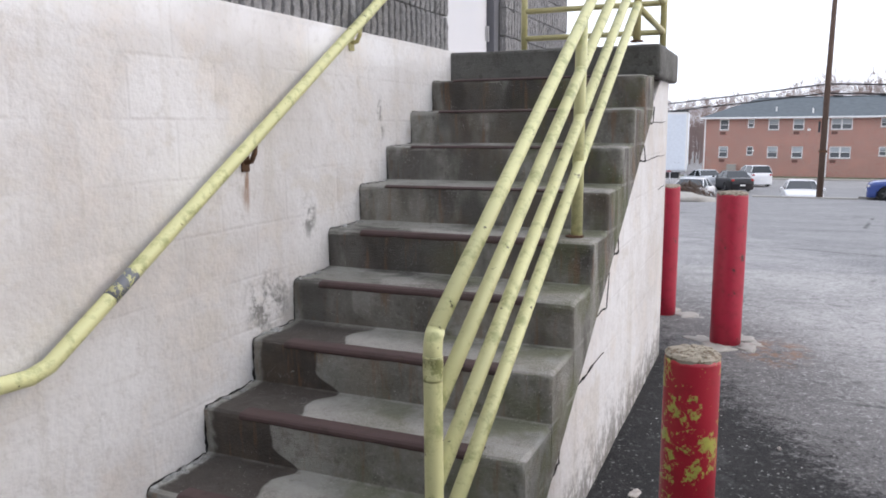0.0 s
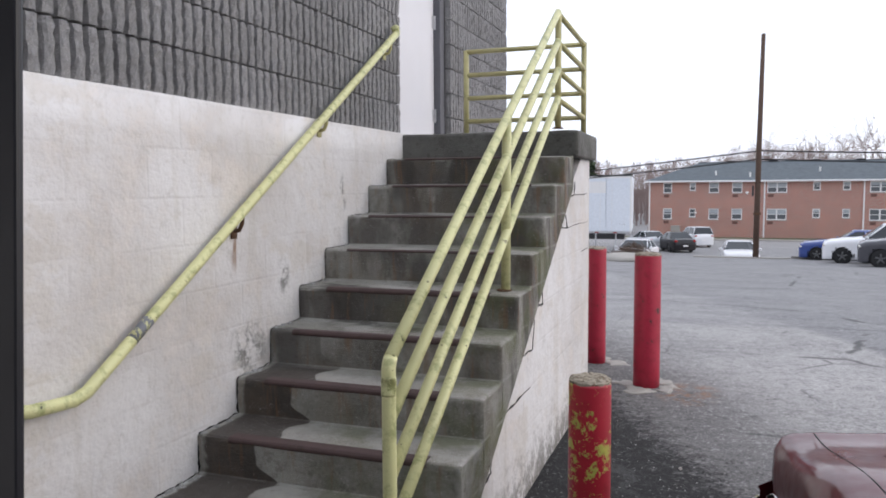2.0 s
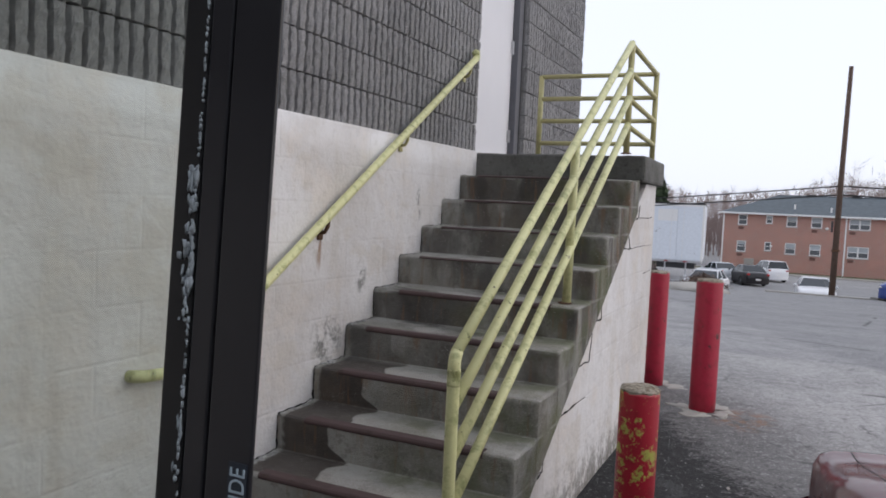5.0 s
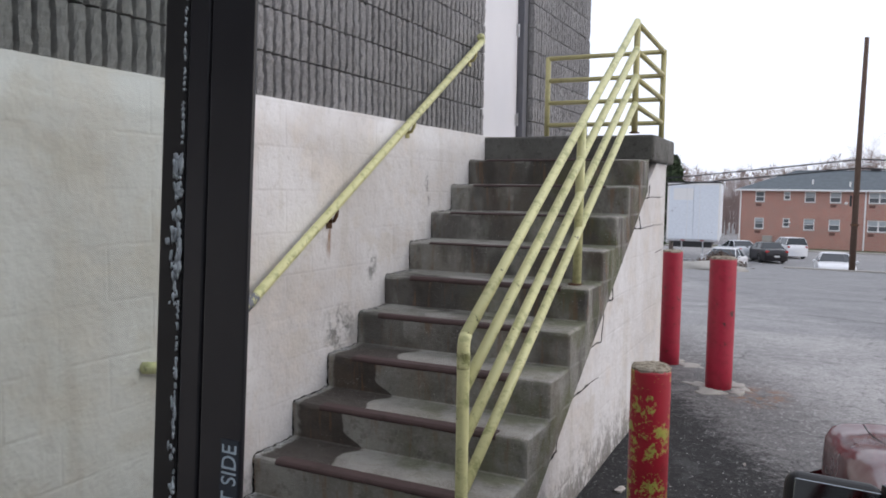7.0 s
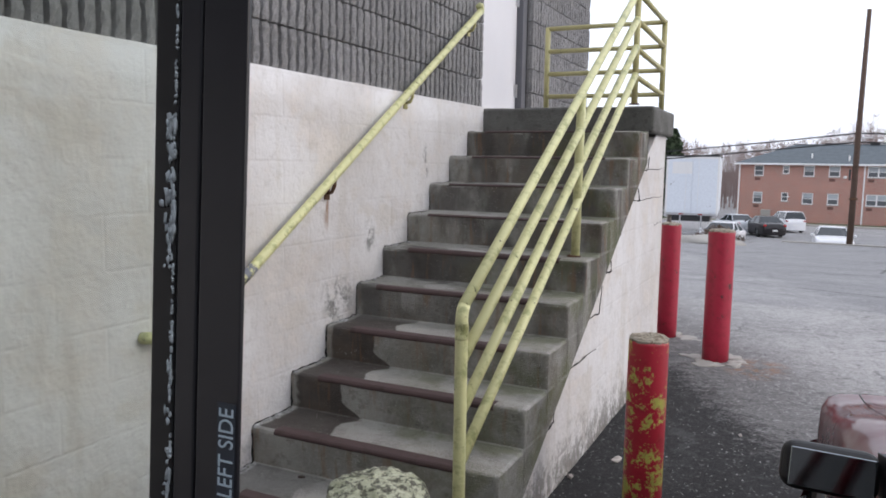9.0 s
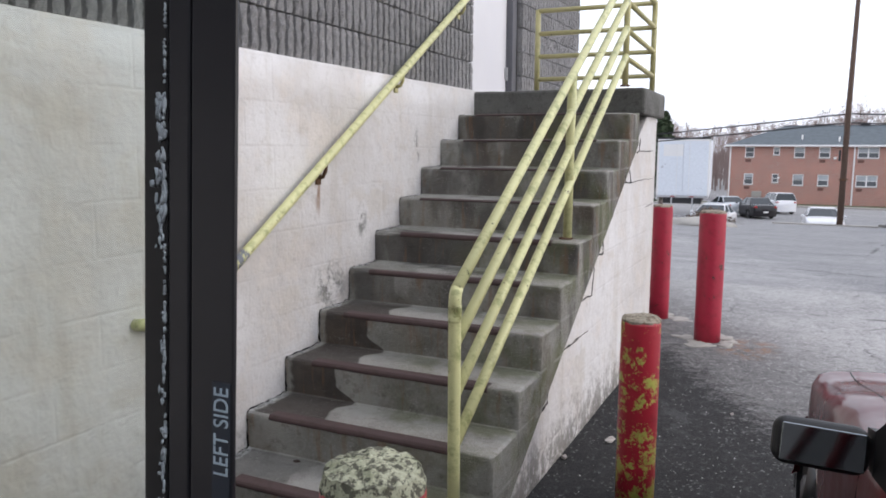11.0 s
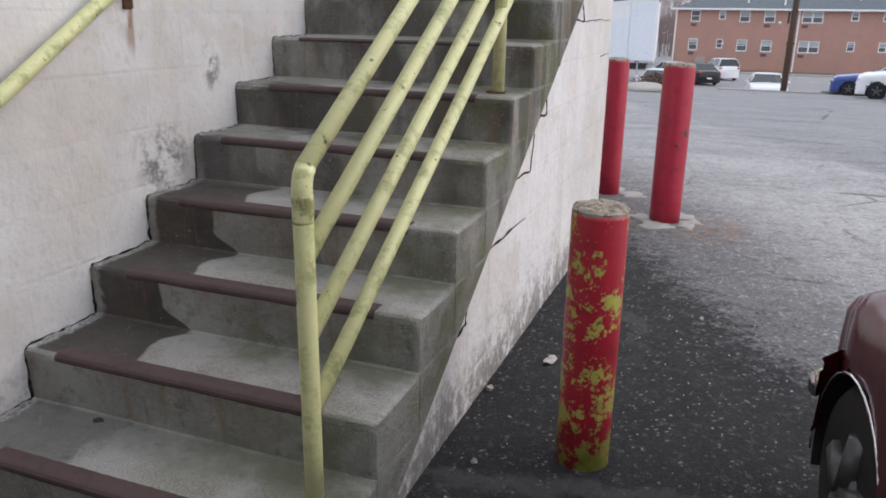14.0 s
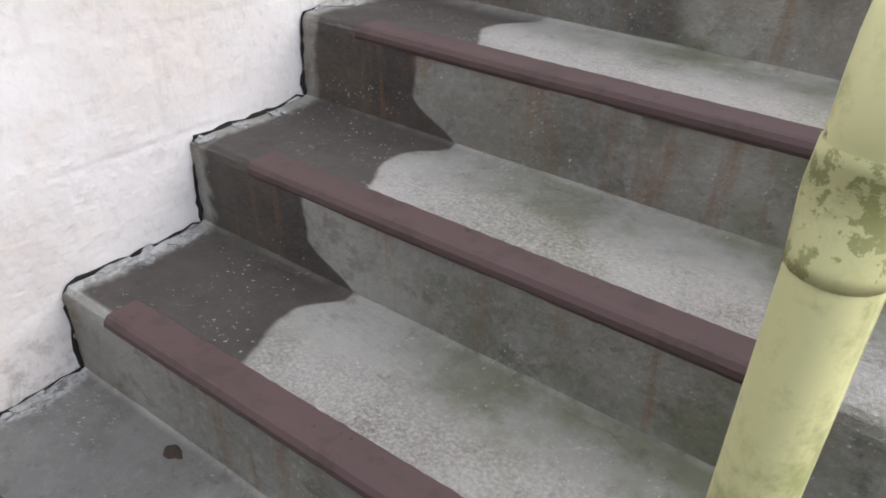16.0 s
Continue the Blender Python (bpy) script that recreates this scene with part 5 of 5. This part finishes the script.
    part("wall_lamp", rock((4.9, -0.08, 4.85), 0.16, 0.1, 0.16, 2, 2), M_TRIM, b)


apartments()


def strip_on_ground(name, label, x0, x1, y0, y1, lift, mat, category, kind="structure"):
    bm = bmesh.new()
    n = max(2, int((y1 - y0) / 1.5))
    rows = []
    for k in range(n + 1):
        y = y0 + (y1 - y0) * k / n
        rows.append([bm.verts.new((x, y, ground_z(y) + lift)) for x in (x0, x1)])
    for a, b in zip(rows, rows[1:]):
        bm.faces.new((a[0], a[1], b[1], b[0]))
    for r, flip in ((rows[0], 1), (rows[-1], -1)):
        low = [bm.verts.new(v.co - Vector((0, 0, 0.3))) for v in r]
        bm.faces.new((low[0], low[1], r[1], r[0]))
    return tagged(part(name, bm, mat), label, category, kind=kind)


strip_on_ground("lawn", "thin winter grass strip before the apartments", -60, 90, 81.5, 85.9, 0.10, M_GRASS, "lawn")
strip_on_ground("pavement", "pale concrete pavement and kerb along the far lot", -60, 90, 79.6, 81.4, 0.13, M_KERB, "pavement")
strip_on_ground("kerb", "low concrete kerb across the car park by the pole", 5.5, 40, 40.2, 40.5, 0.12, M_KERB, "kerb")
strip_on_ground("verge", "worn raised verge by the utility pole", 1.0, 5.4, 39.0, 40.4, 0.06, M_KERB, "verge")


def pole():
    x, y = 3.85, 39.6
    z = ground_z(y)
    p = thing("utility_pole", "weathered brown wooden utility pole leaning a little, with cables", "utility pole", (x, y, z))
    h = 8.75 - z
    part("shaft", tube([(0, 0, -0.3), (0.03, 0, h * 0.5), (0.10, 0, h)], 0.17, 12, taper=[0.145, 0.125, 0.095]), M_WOOD, p, smooth=True)
    part("bracket", box(-0.24, -0.15, -0.12, 0.12, 3.0, 3.5, 0.01), M_BLACKPLASTIC, p)
    part("bracket", tube([(0.1, 0, 4.9), (0.62, -0.1, 4.95)], 0.03, 8), M_STEEL, p)
    part("band", lathe([(0.185, 0), (0.185, 0.10)], 14, (0.02, 0, 2.1)), M_RUST, p)
    for a, b, sag in (((-90, 34, 3.4), (0.08, 0, 5.15), 1.8), ((-90, 26, 2.2), (0.08, 0, 4.75), 1.6), ((0.08, 0, 5.15), (70, -6, 7.0), 1.3), ((0.08, 0, 4.75), (70, -8, 6.2), 1.3)):
        a, b = Vector(a), Vector(b)
        pts = [a.lerp(b, f / 24) - Vector((0, 0, sag * 4 * (f / 24) * (1 - f / 24))) for f in range(25)]
        part("cable", tube(pts, 0.033, 5), M_WIRE, p)


pole()


# ---- trees ----
def bare_tree(at, high, seed, spread=0.55):
    rnd = random.Random(seed)
    t = thing("bare_tree", "leafless winter tree with fine grey-brown branches", "tree", at, "bare trees beyond the roof")
    trunk, twigs = bmesh.new(), bmesh.new()

    def grow(p, d, length, r, depth, bm):
        pts, rad = [p], [r]
        for k in range(3):
            d = (d + Vector((rnd.gauss(0, 0.13), rnd.gauss(0, 0.13), rnd.gauss(0.05, 0.07)))).normalized()
            p = p + d * length / 3
            pts.append(p)
            rad.append(r * (1 - 0.2 * (k + 1)))
        tube(pts, r, 6 if depth < 2 else 3, bm, depth < 1, taper=rad)
        if depth >= 4:
            return
        for k in range(4 if depth else 6):
            q = pts[rnd.choice((1, 2, 3, 3))] if depth else pts[rnd.choice((2, 3, 3))]
            a = rnd.uniform(0, 6.28)
            side = d.orthogonal()
            side.rotate(Matrix.Rotation(a, 3, d))
            e = (d * rnd.uniform(0.7, 1.0) + side * rnd.uniform(0.35, 0.8) * spread * 1.6).normalized()
            grow(q, e, length * rnd.uniform(0.55, 0.78), max(r * 0.5, 0.017), depth + 1, trunk if depth < 2 else twigs)

    grow(Vector((0, 0, -0.3)), Vector((0, 0, 1)), high * 0.36, high * 0.0125, 0, trunk)
    part("trunk", trunk, M_BARK, t)
    part("crown", twigs, M_TWIG, t)
    return t


first = []
for k, (x, y, h) in enumerate(((10.5, 104, 15.0), (15.5, 108, 14.0), (34, 106, 17.0))):
    first.append(bare_tree((x, y, ground_z(y)), h, 20 + k))
for k in range(13):
    x = (-12, -17, 7.5, 13, 18.5, 22, 26, 30, 38, 42.5, 47, 52, 57)[k]
    y = 100 + (k * 7) % 13
    h = (0.62, 0.6, 0.88, 0.95, 0.85, 1.02, 0.8, 1.05, 0.95, 0.85, 1.0, 0.9, 1.0)[k]
    copy_thing(first[k % 3], Matrix.Translation((x, y, ground_z(y))) @ pose(0, 0, 0, 0, 0, 47 * k) @ Matrix.Scale(h, 4))


def woods():
    """A hillside of bare winter wood: thousands of thin twigs with gaps, in one piece."""
    rnd = random.Random(6)
    verts, faces = [], []
    for k in range(1300):
        x, y = rnd.uniform(-90, 130), rnd.uniform(112, 150)
        h = (10.3 + 2.0 * noise.noise(Vector((x * 0.05, 0, 0))) + rnd.uniform(-0.8, 1.0)) * (1.0 if x < 16 else 0.86)
        base = ground_z(y)
        for j in range(130):
            a, f = rnd.uniform(0, 6.28), rnd.random() ** 0.7
            rr = 2.1 * math.sin(math.pi * min(1, 0.2 + 0.8 * f)) * rnd.random() ** 0.5 + 0.05
            px, py, pz = x + rr * math.cos(a), y + rr * math.sin(a), base + h * (0.08 + 0.86 * f)
            ln, w = rnd.uniform(0.5, 1.5), rnd.uniform(0.010, 0.026) * (2.6 if f < 0.55 else 1.0)
            dx, dz = rnd.gauss(0.25 * math.cos(a), 0.3), rnd.uniform(0.5, 1.0)
            i = len(verts)
            verts += [(px - w, py, pz), (px + w, py, pz), (px + dx * ln, py, pz + dz * ln)]
            faces.append((i, i + 1, i + 2))
        i = len(verts)
        verts += [(x - 0.12, y, base - 0.3), (x + 0.12, y, base - 0.3), (x + rnd.gauss(0, 0.3), y, base + h * 0.9)]
        faces.append((i, i + 1, i + 2))
    me = bpy.data.meshes.new("woodland")
    me.from_pydata(verts, [], faces)
    me.materials.append(M_TWIG)
    tagged(new("woodland", me), "bare brown winter woodland beyond the apartments", "woodland", kind="stuff")


woods()


def evergreen(at, high):
    rnd = random.Random(3)
    t = thing("evergreen_tree", "small dark green evergreen with a ragged crown", "tree", at)
    part("trunk", tube([(0, 0, -0.2), (0, 0, high * 0.8)], 0.15, 8, taper=[0.2, 0.05]), M_BARK, t)
    verts, faces = [], []
    for k in range(2600):
        f = rnd.random() ** 0.8
        a = rnd.uniform(0, 6.28)
        r = high * 0.27 * (1 - f) ** 0.75 * (0.5 + 0.5 * rnd.random()) * (1 + 0.3 * noise.noise(Vector((a * 2, f * 6, 0)))) + 0.05
        p = Vector((r * math.cos(a), r * math.sin(a), high * (0.12 + 0.86 * f)))
        i = len(verts)
        s = 0.16
        for _ in range(3):
            verts.append(tuple(p + Vector((rnd.gauss(0, s), rnd.gauss(0, s), rnd.gauss(0, s * 0.8)))))
        faces.append((i, i + 1, i + 2))
    me = bpy.data.meshes.new("crown")
    me.from_pydata(verts, [], faces)
    me.materials.append(M_FIR)
    ob = new("crown", me)
    ob.parent = t


evergreen((-8.0, 62, ground_z(62)), 7.9)


# ---- litter and small things on the ground ----
def litter(at, sx, sy, seed, mat, label, category, sz=0.006):
    ob = part(category.replace(" ", "_"), rock((0, 0, 0), sx, sy, sz, seed, 2, 1.1), mat)
    ob.matrix_basis = pose(at[0], at[1], ground_z(at[1]) + sz * 0.5 + 0.004, 0, 0, seed * 71)
    return tagged(ob, label, category, "litter on the asphalt")


litter((1.39, 3.873), 0.042, 0.016, 1, M_PAPER, "crumpled pale scrap lying on dark asphalt", "litter", 0.012)
litter((1.235, 3.54), 0.014, 0.011, 2, M_PAPER, "small white pebble on dark asphalt", "pebble", 0.012)
litter((1.34, 3.05), 0.008, 0.008, 3, M_PAPER, "small white pebble on dark asphalt", "pebble", 0.009)
litter((1.95, 4.6), 0.013, 0.008, 4, M_PAPER, "small pale scrap on dark asphalt", "litter", 0.008)
rnd = random.Random(12)
verts, faces = [], []
for k in range(1500):
    x, y = rnd.uniform(1.24, 3.6), rnd.uniform(1.2, 6.4)
    if (x < 1.3 and y > 5.9) or y + 1.9 * (x - 1.35) > 7.4:
        continue
    s, a = rnd.choice((0.002, 0.002, 0.003, 0.003, 0.004, 0.006)) * rnd.uniform(0.7, 1.2), rnd.uniform(0, 6.28)
    z = ground_z(y) + 0.002
    i = len(verts)
    for j in range(4):
        verts.append((x + s * math.cos(a + j * 1.57), y + s * math.sin(a + j * 1.57), z))
    verts.append((x, y, z + s * 0.7 + 0.001))
    for j in range(4):
        faces.append((i + j, i + (j + 1) % 4, i + 4))
me = bpy.data.meshes.new("grit")
me.from_pydata(verts, [], faces)
me.materials.append(M_GRIT)
tagged(new("grit", me), "pale grit and stone chips scattered over the asphalt", "grit", kind="stuff")
verts, faces = [], []
for k in range(90):
    x, y = abs(rnd.gauss(0.0, 0.13)) + 0.02, rnd.uniform(1.5, 2.26)
    s, a, z = rnd.uniform(0.004, 0.012), rnd.uniform(0, 6.28), 0.012 + rnd.uniform(0, 0.02)
    i = len(verts)
    for j in range(4):
        verts.append((x + s * (1 + 0.6 * (j % 2)) * math.cos(a + j * 1.57), y + s * math.sin(a + j * 1.57), z + rnd.uniform(-0.006, 0.006)))
    faces.append((i, i + 1, i + 2, i + 3))
me = bpy.data.meshes.new("leaf_litter")
me.from_pydata(verts, [], faces)
me.materials.append(M_LEAF)
tagged(new("leaf_litter", me), "brown dead leaves gathered at the wall's foot", "leaves", kind="stuff")
tagged(part("asphalt_mound", rock((-1.6, 31.5, ground_z(31.5)), 1.5, 1.0, 0.32, 7, 3), M_KERB, smooth=True), "low grey heap of broken asphalt near the trailer", "rubble")

rnd = random.Random(31)
verts, faces = [], []
for k in range(1600):
    x, y = rnd.gauss(-1.6, 0.45), rnd.uniform(35.0, 37.5)
    top = max(0.1, 0.75 - 0.5 * abs(x + 1.6)) * (0.8 + 0.4 * noise.noise(Vector((x * 3, y, 0))))
    z, a, ln = ground_z(y) + rnd.random() * top, rnd.uniform(0, 6.28), rnd.uniform(0.08, 0.30)
    d = Vector((math.cos(a), math.sin(a), rnd.uniform(-0.3, 0.9))) * ln
    i = len(verts)
    verts += [(x - 0.02, y, z), (x + 0.02, y, z + 0.02), (x + d.x, y + d.y, max(z + d.z, ground_z(y)))]
    faces.append((i, i + 1, i + 2))
me = bpy.data.meshes.new("brush_pile")
me.from_pydata(verts, [], faces)
me.materials.append(M_BRUSH)
tagged(new("brush_pile", me), "brown heap of dead brush before the trailer", "brush", kind="stuff")

# ---- masonry pieces of the upper wall ----
block_rows()
